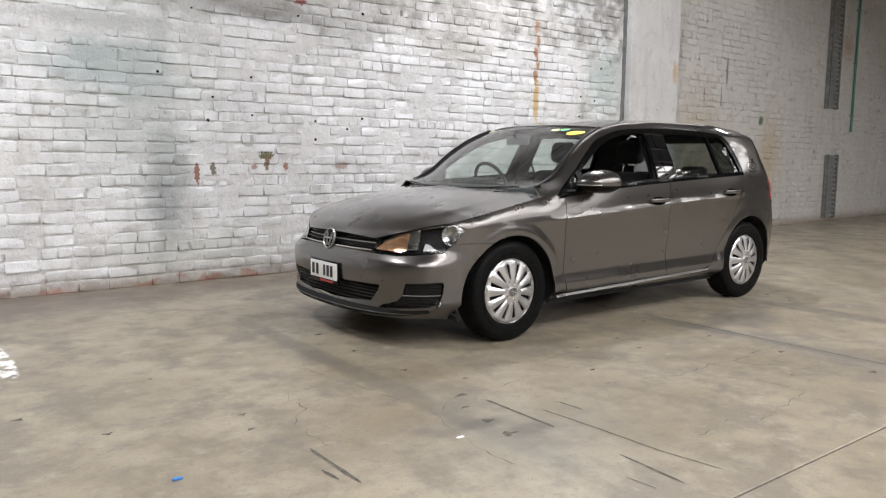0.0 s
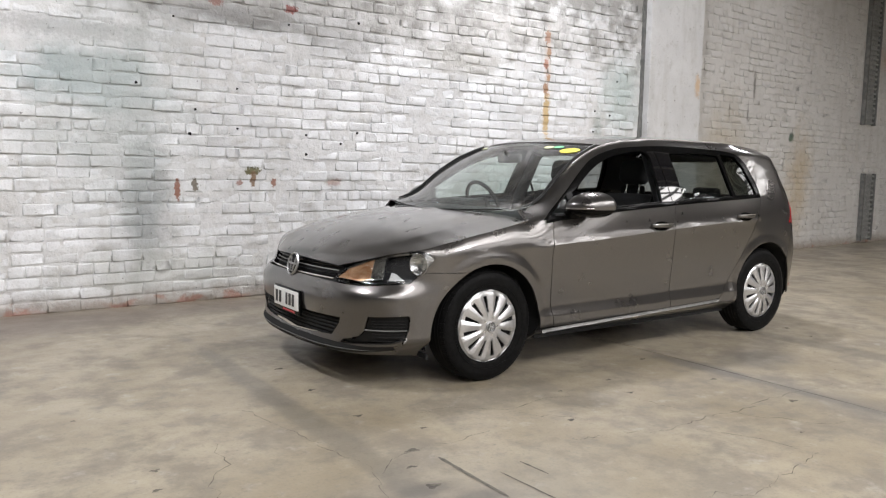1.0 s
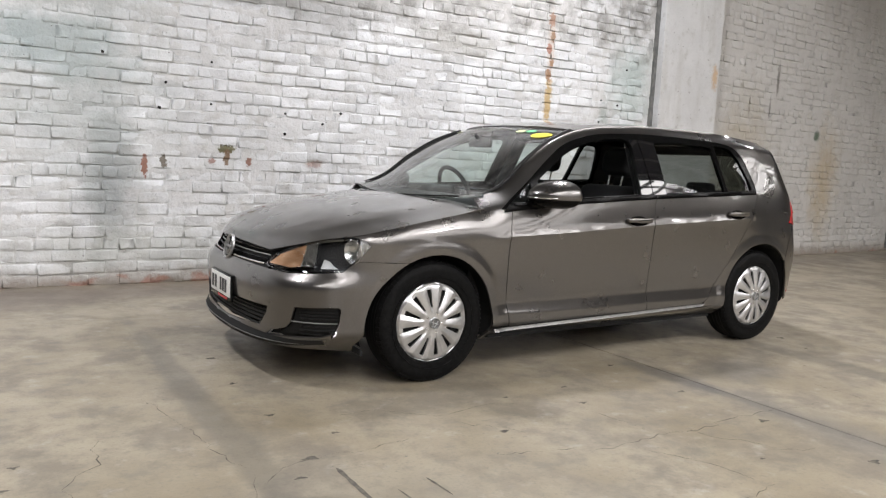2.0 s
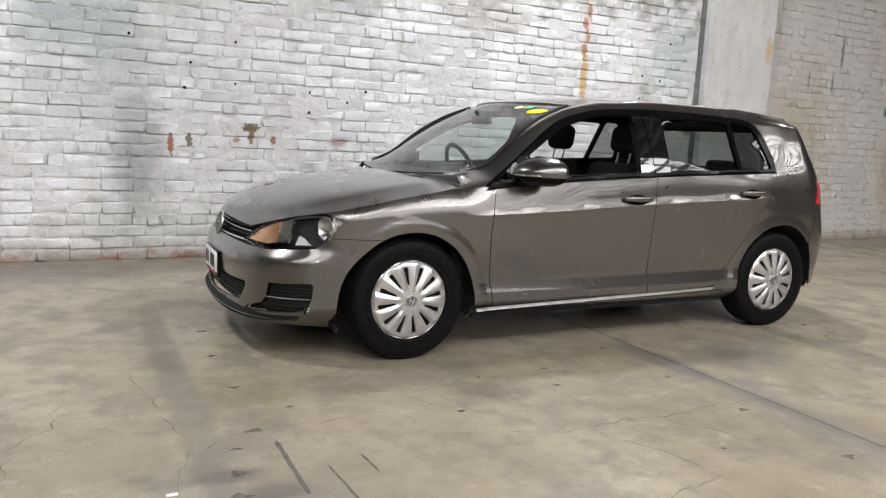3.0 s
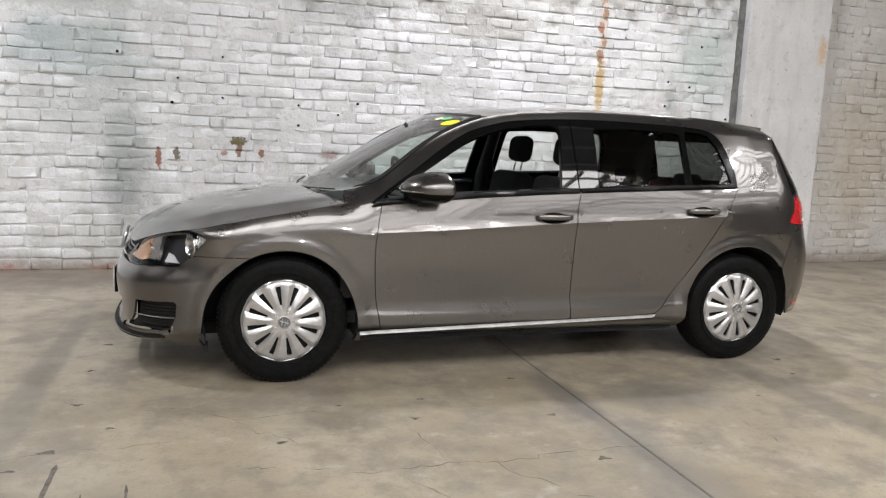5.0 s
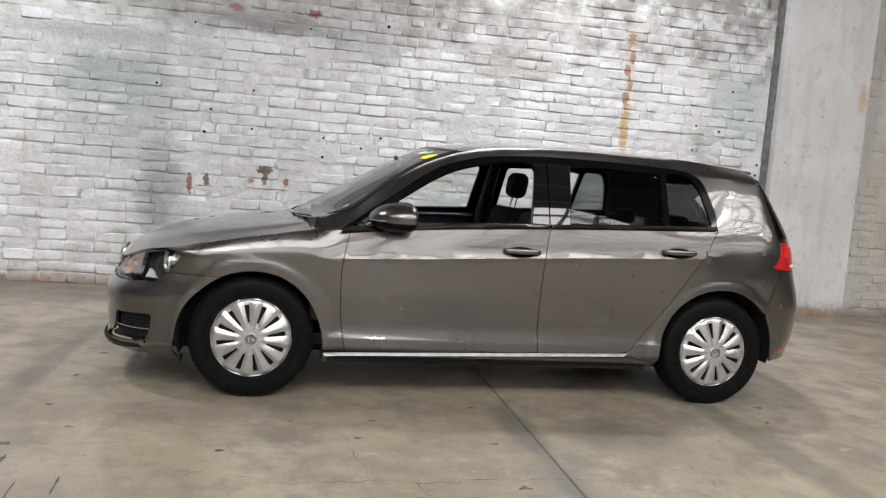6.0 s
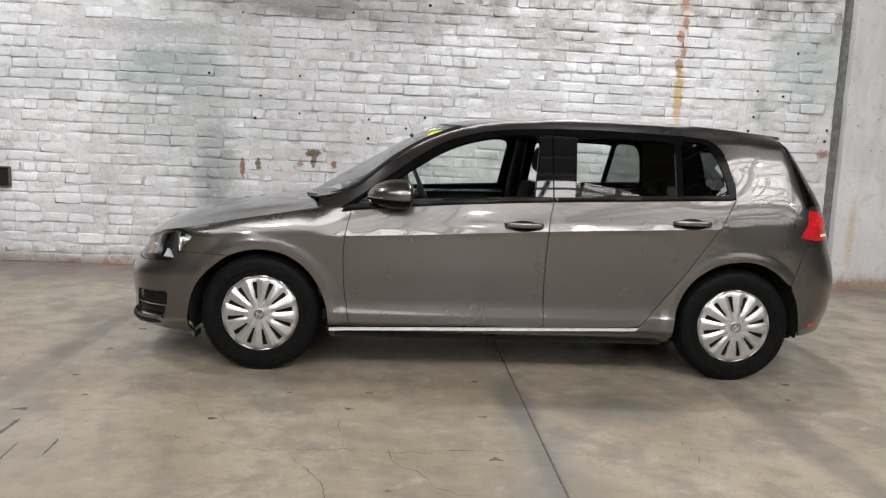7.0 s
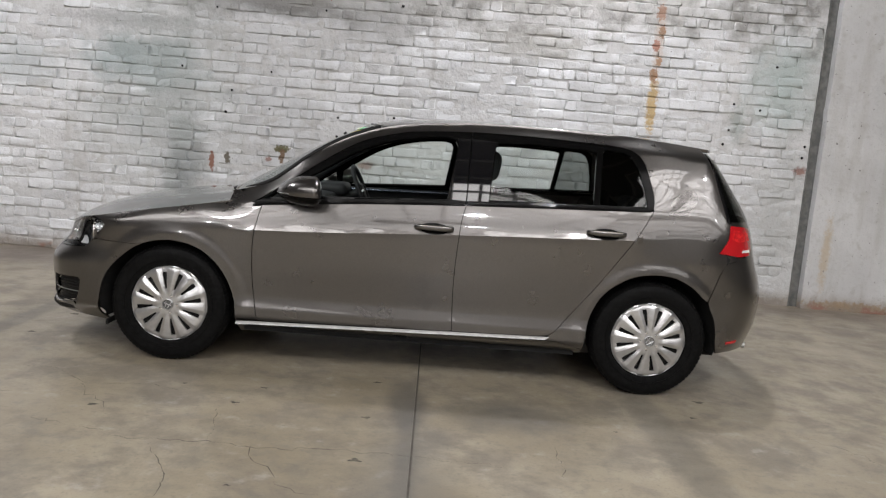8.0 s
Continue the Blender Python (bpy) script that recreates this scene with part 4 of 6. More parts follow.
# front wing
HEAD_REAR = [(p_front(u), z) for u, z in ((0.942, 0.7885), (0.866, 0.7745), (0.80, 0.7645), (0.75, 0.7585), (0.815, 0.7455), (0.8655, 0.7225), (0.8235, 0.671), (0.782, 0.634), (0.815, 0.640))]
wing_top = [(x, bonnet_z(x) - 0.004) for x in [-1.03 - 0.02 * i for i in range(27)]]
arch_part = [p for p in ARCH_F if p[0] > -1.47 and p[1] > 0.275]
wing = ([(-1.478, 0.634)] + arch_part + [(-0.9475, 0.272), (-0.836 - GAP, 0.268)] + shift(DOOR_FRONT, -GAP)[1:] + [(-0.904, 0.903), (-0.955, 0.955), (-1.02, 0.960), (-1.026, 0.906)] + wing_top + HEAD_REAR)
both("front_wing", [(wing, [], front_corner)], PAINT)

# doors
f_low, f_high = split_at_crease(shift(DOOR_FRONT, GAP), shift(DOOR_MID, -GAP), [(x, sill_top(x) + 0.003) for x in (-0.82, -0.5, -0.2, 0.1, 0.21)], [(x, belt_z(x)) for x in (0.23, 0.1, -0.1, -0.3, -0.5, -0.7, -0.82)])
front_door = both("front_door", [(f_low, [], flank_low), (f_high, [], flank_high)], PAINT)
r_low, r_high = split_at_crease(shift(DOOR_MID, GAP), shift(DOOR_REAR, -GAP), [(x, sill_top(x) + 0.003) for x in (0.235, 0.45, 0.7)], [(x, belt_z(x)) for x in (1.24, 1.0, 0.8, 0.6, 0.4, 0.255)])
rear_door = both("rear_door", [(r_low, [], flank_low), (r_high, [], flank_high)], PAINT)

# the side of the body: pillar, roof rail, quarter
top_edge = [(x, edge_z(x)) for x in [-0.95 + i * 0.04 for i in range(64)] if x < 1.60]
hatch_edge = curve([(1.615, 1.372), (1.655, 1.325), (1.735, 1.166), (1.815, 1.00), (1.815, 0.985)], 6)
lamp_edge = [(1.742, 0.978), (1.718, 0.905), (1.650, 0.826), (1.80, 0.808)]
bumper_edge = [(1.79, 0.790), (1.70, 0.775), (1.655, 0.70), (1.605, 0.562)]
arch_q = [p for p in ARCH_R if p[0] < 1.598 and p[1] > 0.245][::-1]
side = ([(-0.965, 0.958)] + top_edge + hatch_edge + lamp_edge + bumper_edge + arch_q + [(0.953, 0.238), (0.80, sill_top(0.8) - 0.023), (0.752, sill_top(0.752) - 0.022)]
        + shift(DOOR_REAR, GAP)[1:] + GLASS_LINE[::-1][1:] + [(-0.956, 0.952)])
both("body_side", [(side, [], corner)], PAINT)

# sill and its bright strip
sill = [(-0.948, 0.172), (0.953, 0.205), (0.953, 0.235), (0.80, sill_top(0.8) - 0.026), (-0.948, sill_top(-0.948) - 0.023)]
both("sill", [(sill, [], flank)], PAINT)
strip = [(-0.944, sill_top(-0.944) - 0.016)] + [(x, sill_top(x) - 0.016) for x in (-0.5, 0.0, 0.4, 0.74)] + [(0.765, sill_top(0.765) - 0.002), (0.74, sill_top(0.74))] + [(x, sill_top(x)) for x in (0.4, 0.0, -0.5)] + [(-0.944, sill_top(-0.944))]
both("sill_strip", [(strip, [], lambda x, z: (x, -flank_y(x, 0.286) - 0.003 - 0.40 * max(0, sill_top(x) - z), z))], SILL_BRIGHT, label="bright satin strip along the sill")

# black sheet behind the panels, standing in for the shade in the gaps
shell = ([(-1.60, 0.60)] + [p for p in ARCH_F if p[1] > 0.3 and p[0] > -1.53] + [(-0.96, 0.19), (0.95, 0.225)] + [p for p in ARCH_R if p[1] > 0.3 and p[0] < 1.60]
         + [(1.62, 0.60), (1.72, 0.80)] + [(x, belt_z(x) - 0.02) for x in (1.4, 1.0, 0.5, 0.0, -0.5, -0.82)] + [(x, bonnet_z(x) - 0.03) for x in (-0.98, -1.2, -1.45, -1.62)])
both("gap_shade", [(shell, [], lambda x, z: (x, -flank_y(x, z) + 0.016, z))], VOID, depth=0, step=0.05)

# bumpers
def u_front(x):
    return 1 + (x - FRONT_X)


FOG = [(0.490, 0.410), (0.738, 0.417), (0.752, 0.404), (0.743, 0.345), (0.716, 0.286), (0.640, 0.264), (0.435, 0.254), (0.318, 0.250), (0.330, 0.272), (0.425, 0.300), (0.460, 0.333)]
GRILLE_LOW = [(0.0, 0.382), (0.318, 0.390), (0.308, 0.358), (0.256, 0.284), (0.0, 0.256)]
arch_nose = [(u_front(x), z) for x, z in ARCH_F if x < -1.488]
fr = [(0.0, 0.578), (0.15, 0.576), (0.289, 0.570), (0.36, 0.566), (0.455, 0.564), (0.59, 0.572), (0.735, 0.585), (0.778, 0.625), (0.815, 0.637), (u_front(-1.484), 0.6315)] + arch_nose[::-1] + [(0.875, 0.160), (0.68, 0.182), (0.40, 0.190), (0.2, 0.190), (0.0, 0.190)]
front_bumper = part("front_bumper", skin([([(-u, z) for u, z in fr[1:-1]] + [(u, z) for u, z in fr[::-1]], [[(u, z) for u, z in FOG], [(-u, z) for u, z in FOG], GRILLE_LOW + [(-u, z) for u, z in GRILLE_LOW[1:-1][::-1]]], nose)], PAINT), PAINT, car)
for s in (1, -1):
    part("fog_insert", skin([([(s * u, z) for u, z in FOG], [], lambda u, z: nose(u, z))], BLACK_PLASTIC, sink=0.028, step=0.03), BLACK_PLASTIC, front_bumper, "ribbed black lower grille insert")
    for z in (0.386, 0.370, 0.354, 0.316, 0.296, 0.276):
        pts = [nose(s * (0.50 + 0.22 * k / 8), z) for k in range(9)]
        part("rib", tube([(p[0] + 0.020, p[1] * 0.982, p[2]) for p in pts], 0.0036, 6), BLACK_PLASTIC, front_bumper)
    pts = [nose(s * (0.46 + 0.268 * k / 10), 0.336) for k in range(11)]
    part("fog_strip", tube([(p[0] + 0.006, p[1] * 0.994, p[2]) for p in pts], 0.0032, 6), STEEL, front_bumper, "thin grey strip")
part("lower_grille", skin([(GRILLE_LOW + [(-u, z) for u, z in GRILLE_LOW[1:-1][::-1]], [], nose)], VOID, sink=0.05, step=0.04), VOID, front_bumper)
for k in range(5):
    z = 0.277 + k * 0.0215
    reach = 0.275 + 0.06 * k / 4
    pts = [nose(reach * (i / 10 - 1), z) for i in range(21)]
    part("grille_slat", tube([(p[0] + 0.020, p[1], p[2]) for p in pts], 0.0065, 6), BLACK_PLASTIC, front_bumper)
lip = [nose(0.60 * (i / 12 - 1), 0.222) for i in range(25)]
part("lip_strip", tube([(p[0] - 0.003, p[1], p[2]) for p in lip], 0.0022, 6), STEEL, front_bumper, "thin grey edge on the front lip")
lower_lip = [(0.0, 0.252), (0.25, 0.252), (0.5, 0.246), (0.66, 0.250), (0.70, 0.228), (0.5, 0.208), (0.0, 0.200)]
part("splitter", skin([(lower_lip + [(-u, z) for u, z in lower_lip[1:-1][::-1]], [], nose)], VOID, sink=-0.003, step=0.02), VOID, front_bumper, "black lower lip")

# upper grille between the headlights
GR = [(0.0, 0.669), (0.15, 0.667), (0.30, 0.662), (0.292, 0.60), (0.285, 0.578), (0.15, 0.582), (0.0, 0.584)]
grille = part("grille", skin([(GR + [(-u, z) for u, z in GR[1:-1][::-1]], [], nose)], VOID, sink=0.03, step=0.03), VOID, car, "black front grille with thin bright strips")
for z, r, mat in ((0.586, 0.0045, CHROME), (0.626, 0.0032, GALVANISED), (0.606, 0.006, BLACK_TRIM), (0.648, 0.006, BLACK_TRIM)):
    pts = [nose(0.285 * (i / 10 - 1), z) for i in range(21)]
    part("grille_bar", tube([(p[0] + (0.002 if z < 0.6 else 0.014), p[1], p[2]) for p in pts], r, 6), mat, grille)


def emblem(parent, place, radius, ground):
    """A round bright emblem: a ring, a dark ground and plain bars."""
    ring = lathe([(radius * 0.86, 0.006), (radius * 0.93, 0.010), (radius, 0.005), (radius, -0.004), (radius * 0.86, -0.004)], 40, "y", True)
    bmesh.ops.transform(ring, matrix=place, verts=ring.verts[:])
    base = part("emblem", ring, SILVER, parent, "round bright emblem")
    disc = lathe([(0.0005, 0.0), (radius * 0.87, 0.0), (radius * 0.87, -0.004)], 32, "y")
    bmesh.ops.transform(disc, matrix=place, verts=disc.verts[:])
    part("emblem_ground", disc, ground, base)
    bars = bmesh.new()
    r = radius
    for (a, b) in (((-0.48, 0.60), (-0.20, -0.68)), ((0.48, 0.60), (0.20, -0.68)), ((-0.70, 0.02), (0.70, 0.02))):
        merge(bars, tube([(a[0] * r, 0.003, a[1] * r), (b[0] * r, 0.003, b[1] * r)], 0.095 * r, 6))
    bmesh.ops.transform(bars, matrix=place, verts=bars.verts[:])
    part("emblem_bars", bars, SILVER, base)


emblem(grille, Matrix.Translation((-2.122, 0, 0.622)) @ Matrix.Rotation(radians(14), 4, "Y") @ Matrix.Rotation(radians(90), 4, "Z"), 0.068, BLACK_TRIM)

# number plate with plain bars for its writing
plate = part("number_plate", box(-2.172, -2.164, -0.172, 0.172, 0.365, 0.474, 0.003), WHITE_PLATE, front_bumper, "white plate in a dark frame")
part("plate_frame", box(-2.165, -2.148, -0.180, 0.180, 0.340, 0.482, 0.004), BLACK_TRIM, plate, "dark plate surround")
part("frame_print", box(-2.1675, -2.1645, -0.12, 0.05, 0.345, 0.357), RED_INK, plate, "red print on the plate surround")
for y0, y1 in ((0.115, 0.145), (0.062, 0.092), (-0.030, -0.005), (-0.078, -0.048), (-0.125, -0.095)):
    part("plate_bar", box(-2.1745, -2.1715, y0, y1, 0.385, 0.455), PLATE_INK, plate)

# bonnet
def bonnet(s, v):
    """s from 0 at the front to 1 at the windscreen, v across."""
    ex = -2.04 + 1.035 * s
    cx = -2.090 + 0.965 * s
    a = abs(v)
    ey, ez, cz = bonnet_y(ex), bonnet_z(ex), bonnet_mid(cx)
    drop = (0.5 * (a / 0.78) ** 2 if a < 0.78 else 0.5 + 0.5 * (a - 0.78) / 0.22)
    keen = ease(0.12, 0.4, s)
    drop = drop * keen + a ** 2.3 * (1 - keen)
    dome = 0.007 * ease(0.90, 0.70, a) * ease(0.05, 0.4, s)
    return (cx + (ex - cx) * a ** 2.2, v * ey, cz + (ez - cz) * drop + dome - 0.004 * a)


bonnet_mid = spline([(-2.088, 0.674), (-2.06, 0.712), (-2.0, 0.748), (-1.9, 0.793), (-1.72, 0.848), (-1.567, 0.879), (-1.354, 0.910), (-1.19, 0.930), (-1.12, 0.938)])
rim = [(0.0, v / 10) for v in range(-10, 11)] + [(s / 20, 1.0) for s in range(1, 20)] + [(1.0, v / 10) for v in range(10, -11, -1)] + [(s / 20, -1.0) for s in range(19, 0, -1)]
part("bonnet", skin([([(s, v * 0.997) for s, v in rim], [], bonnet)], PAINT, step=0.03, depth=0.02), PAINT, car)
# windscreen, roof, tailgate
screen_mid = spline([(-1.20, 0.905), (-1.17, 0.930), (-0.96, 1.060), (-0.76, 1.179), (-0.56, 1.294), (-0.36, 1.395)])
roof_mid = spline([(-0.36, 1.395), (-0.24, 1.417), (-0.05, 1.440), (0.25, 1.456), (0.6, 1.461), (1.0, 1.455), (1.45, 1.425), (1.76, 1.392)])


def screen(s, v):
    ex, cx, a = -1.00 + 0.79 * s, -1.18 + 0.82 * s, abs(v)
    return (cx + (ex - cx) * a ** 2.0, v * edge_y(ex), screen_mid(cx) + (edge_z(ex) - screen_mid(cx)) * a ** 2.2)


def roof(s, v):
    ex, cx, a = -0.21 + 1.83 * s, -0.36 + 2.11 * s, abs(v)
    return (cx + (ex - cx) * a ** 2.4, v * edge_y(ex), roof_mid(cx) + (edge_z(ex) - roof_mid(cx)) * a ** 2.6)


part("windscreen", skin([([(0.0, -0.985), (0.985, -0.985), (0.985, 0.985), (0.0, 0.985)], [], screen)], SCREEN_GLASS, depth=0, sink=0.003, step=0.04), SCREEN_GLASS, car, "dusty clear windscreen with a painted haze")
for v in (-0.985, 0.985):
    part("screen_seal", tube([(p[0], p[1], p[2] + 0.006) for p in (screen(0.05 + 0.90 * k / 14, v) for k in range(15))], [0.002, 0.006] + [0.012] * 13, 8), BLACK_PLASTIC, car, "black rubber beside the windscreen")
part("screen_border", skin([([(0.0, -0.987), (0.99, -0.987), (0.99, 0.987), (0.0, 0.987)], [[(0.035, -0.945), (0.965, -0.945), (0.965, 0.945), (0.035, 0.945)]], screen)], GLOSS_BLACK, depth=0, sink=0.006, step=0.04), GLOSS_BLACK, car, "black border of the windscreen")
part("cowl", skin([([(-0.10, -0.88), (0.015, -0.95), (0.015, 0.95), (-0.10, 0.88)], [], lambda s, v: (lambda p: (p[0], p[1], p[2] - 0.036 - 0.03 * abs(v) ** 4))(screen(s, v)))], BLACK_PLASTIC, depth=0, step=0.04), BLACK_PLASTIC, car, "black scuttle below the windscreen")
part("roof", skin([([(0.0, -0.998), (1.0, -0.998), (1.0, 0.998), (0.0, 0.998)], [], roof)], PAINT, step=0.04, depth=0.015), PAINT, car)
part("spoiler_underside", skin([([(0.93, -0.97), (1.0, -0.97), (1.0, 0.97), (0.93, 0.97)], [], lambda s, v: (lambda p: (p[0] - 0.008, p[1], p[2] - 0.030 + 0.25 * (1 - s)))(roof(s, v)))], BLACK_TRIM, depth=0, step=0.04), BLACK_TRIM, car)
hatch_loop = [(-0.785, 0.985), (-0.785, 1.00), (-0.80, 1.166), (-0.83, 1.325), (-0.83, 1.365)]
tailgate = part("tailgate", skin([(hatch_loop + [(-u, z) for u, z in hatch_loop[::-1]] + [(0.62, 0.80), (0.45, 0.74), (-0.45, 0.74), (-0.62, 0.80)], [[(-0.70, 1.02), (-0.72, 1.30), (0.72, 1.30), (0.70, 1.02)]], tail)], PAINT, step=0.03), PAINT, car)
part("rear_window", skin([([(-0.795, 1.0), (-0.82, 1.33), (0.82, 1.33), (0.795, 1.0)], [], tail)], DARK_GLASS, depth=0, sink=-0.003, step=0.05), DARK_GLASS, tailgate, "dark rear window")
for s in (1, -1):
    part("window_blade", skin([([(s * 0.79, 0.99), (s * 0.80, 1.166), (s * 0.825, 1.34), (s * 0.86, 1.34), (s * 0.84, 1.166), (s * 0.815, 0.99)], [], tail)], GLOSS_BLACK, sink=-0.004, step=0.02), GLOSS_BLACK, tailgate, "black blade beside the rear window")


def u_rear(p):
    return 1 - (p - REAR_X) / 0.87


rb = [(u_rear(1.609), 0.560), (u_rear(1.660), 0.698), (u_rear(1.70), 0.772), (u_rear(1.786), 0.787), (u_rear(1.803), 0.806), (0.60, 0.812), (0.44, 0.735), (0.0, 0.735)]
rb_low = [(0.0, 0.290), (0.4, 0.287), (0.6, 0.280), (0.75, 0.272), (u_rear(1.712), 0.268)] + [(u_rear(x), z) for x, z in ARCH_R[::-1] if x > 1.610]
right_half = rb_low + rb
rear_bumper = part("rear_bumper", skin([(right_half + [(-u, z) for u, z in right_half[::-1] if u > 0], [], tail)], PAINT, step=0.03), PAINT, car)
part("exhaust_tip", tube([(1.80, -0.50, 0.285), (1.90, -0.50, 0.268), (2.000, -0.50, 0.254)], 0.019, 14), SILVER, rear_bumper, "chrome exhaust tip")

for s in (1, -1):
    part("rear_reflector", skin([([(s * 0.66, 0.322), (s * 0.76, 0.318), (s * 0.76, 0.332), (s * 0.66, 0.338)], [], tail)], RED_LENS, sink=-0.002, step=0.02), RED_LENS, rear_bumper, "small red reflector")

# lights
HEAD = [(0.289, 0.585), (0.335, 0.645), (0.40, 0.680), (0.453, 0.701), (0.59, 0.739), (0.69, 0.752), (0.748, 0.757), (0.812, 0.744), (0.862, 0.722), (0.820, 0.672), (0.778, 0.630), (0.738, 0.590), (0.59, 0.577), (0.455, 0.569), (0.36, 0.571)]


def deep(amount):
    def f(u, z):
        p = nose(u, z)
        return (p[0] + amount, p[1] * (1 - 0.25 * amount), p[2])
    return f


for s in (1, -1):
    loop = [(s * u, z) for u, z in HEAD]
    head = part("headlight", skin([(loop, [], nose)], LAMP_GLASS, depth=0, sink=0.001, step=0.025), LAMP_GLASS, car, "clear headlight with an amber inner section")
    part("bowl", skin([(loop, [], deep(0.075))], SMOKE, depth=0, step=0.03), SMOKE, head, "dark grey headlight inside")
    c = (sum(u for u, z in HEAD) / len(HEAD), sum(z for u, z in HEAD) / len(HEAD))
    inner = [(s * (c[0] + (u - c[0]) * 0.988), c[1] + (z - c[1]) * 0.955) for u, z in HEAD]
    part("surround", skin([(loop, [inner], nose)], GLOSS_BLACK, depth=0.07, sink=0.003, step=0.02), GLOSS_BLACK, head, "black rim of the headlight")
    amber = [(0.300, 0.592), (0.345, 0.640), (0.455, 0.692), (0.484, 0.700), (0.490, 0.597), (0.44, 0.586)]
    part("turn_signal", skin([([(s * u, z) for u, z in amber], [], deep(0.014))], AMBER, depth=0.0, step=0.02), AMBER, head, "amber indicator lens")
    part("turn_reflector", skin([([(s * u, z) for u, z in amber], [], deep(0.055))], LAMP_SILVER, depth=0.0, step=0.02), LAMP_SILVER, head, "bright reflector")
    for (u, z, r) in ((0.745, 0.684, 0.056), (0.455, 0.640, 0.030)):
        p = Vector(deep(0.030)(s * u, z))
        bowl = lathe([(0.004, -0.020), (r * 0.45, -0.018), (r * 0.8, -0.006), (r, 0.012), (r * 1.05, 0.012), (r * 1.05, 0.006)], 28, "y")
        aim = Vector((-0.93, s * 0.36, 0)).to_track_quat("Y", "Z").to_matrix().to_4x4()
        bmesh.ops.transform(bowl, matrix=Matrix.Translation(p) @ aim, verts=bowl.verts[:])
        part("reflector", bowl, FACET_CHROME, head, "round faceted chrome reflector")
        bulb = lathe([(0.0005, 0.012), (0.010, 0.008), (0.012, -0.012), (0.008, -0.03)], 14, "y")
        bmesh.ops.transform(bulb, matrix=Matrix.Translation(p) @ aim, verts=bulb.verts[:])
        part("bulb", bulb, LAMP_GLASS, head)
    tip = [(0.775, 0.738), (0.812, 0.736), (0.850, 0.720), (0.815, 0.676), (0.785, 0.645), (0.772, 0.66)]
    part("side_reflector", skin([([(s * u, z) for u, z in tip], [], deep(0.022))], FACET_CHROME, depth=0.01, step=0.02), FACET_CHROME, head, "bright facet at the rear tip")
    divider = [(0.492, 0.598), (0.486, 0.701), (0.548, 0.718), (0.560, 0.600)]
    part("divider", skin([([(s * u, z) for u, z in divider], [], deep(0.016))], FACET_CHROME, depth=0.02, step=0.02), FACET_CHROME, head, "upright chrome divider")
    wedge = [(0.570, 0.590), (0.665, 0.594), (0.635, 0.606), (0.600, 0.628), (0.572, 0.634)]
    part("bright_wedge", skin([([(s * u, z) for u, z in wedge], [], deep(0.05))], LAMP_SILVER, step=0.02), LAMP_SILVER, head)
    lamp_loop = [(1.745, 0.980), (1.79, 0.978), (1.90, 0.972), (1.955, 0.960), (1.955, 0.90), (1.945, 0.845), (1.93, 0.818), (1.80, 0.812), (1.655, 0.829), (1.721, 0.905)]
    tl = part("tail_light", skin([([(-s * u_rear(p), z) for p, z in lamp_loop], [], tail)], RED_LENS, sink=-0.003, step=0.02), RED_LENS, car, "red tail light cluster")
    core = [(1.765, 0.955), (1.86, 0.952), (1.93, 0.940), (1.935, 0.90), (1.80, 0.892), (1.745, 0.905)]
    part("lamp_core", skin([([(-s * u_rear(p), z) for p, z in core], [], tail)], RED_CORE, sink=-0.0042, step=0.02), RED_CORE, tl, "brighter red upper lens")
    white = [(1.83, 0.834), (1.93, 0.836), (1.928, 0.850), (1.84, 0.848)]
    part("reverse_lens", skin([([(-s * u_rear(p), z) for p, z in white], [], tail)], WHITE_PLATE, sink=-0.0045, step=0.02), WHITE_PLATE, tl, "small white reversing lens")

# ---- windows ----
def frame_of(x, z):
    return (x, -flank_y(x, z) + 0.004, z)


WIN_F = wide([(-0.625, 0.962), (-0.612, 1.065)] + curve([(-0.560, 1.098), (-0.367, 1.220), (-0.200, 1.288), (0.0, 1.328), (0.120, 1.336)], 5) + [(0.165, 1.325), (0.180, 1.295), (0.140, 1.006)])
WIN_TRI = wide([(-0.840, 0.928), (-0.665, 1.052), (-0.655, 0.957)])
WIN_R = wide([(0.368, 1.018), (0.390, 1.310), (0.405, 1.326), (0.60, 1.337), (0.90, 1.330), (0.950, 1.320), (0.928, 1.038)])
WIN_Q = wide([(0.962, 1.040), (0.985, 1.325), (1.00, 1.338), (1.09, 1.334), (1.135, 1.315), (1.175, 1.255), (1.205, 1.15), (1.222, 1.060), (1.215, 1.048)])
top_f = [p for p in GLASS_LINE if p[0] < 0.246]
top_r = [p for p in GLASS_LINE if p[0] > 0.275]
GLASS_TOP = 1.379
frame_f = top_f + [(0.262, GLASS_TOP), (0.251, 0.983)] + [(x, belt_z(x) + 0.001) for x in (0.1, -0.2, -0.5, -0.75)]
frame_r = [(0.255, 0.984), (0.268, GLASS_TOP)] + top_r + [(x, belt_z(x) + 0.001) for x in (1.0, 0.7, 0.4)]
both("window_frame", [(frame_f, [WIN_F, WIN_TRI], frame_of)], BLACK_TRIM, front_door, "black window surround", depth=0.022)
both("window_frame", [(frame_r, [WIN_R, WIN_Q], frame_of)], BLACK_TRIM, rear_door, "black window surround", depth=0.022)
both("pillar_cover", [(wide([(0.146, 1.006), (0.186, 1.295), (0.176, 1.335), (0.250, 1.340), (0.2415, 1.006)]), [], lambda x, z: (x, -flank_y(x, z) + 0.002, z))], GLOSS_BLACK, front_door, "gloss black pillar cover", depth=0.004)
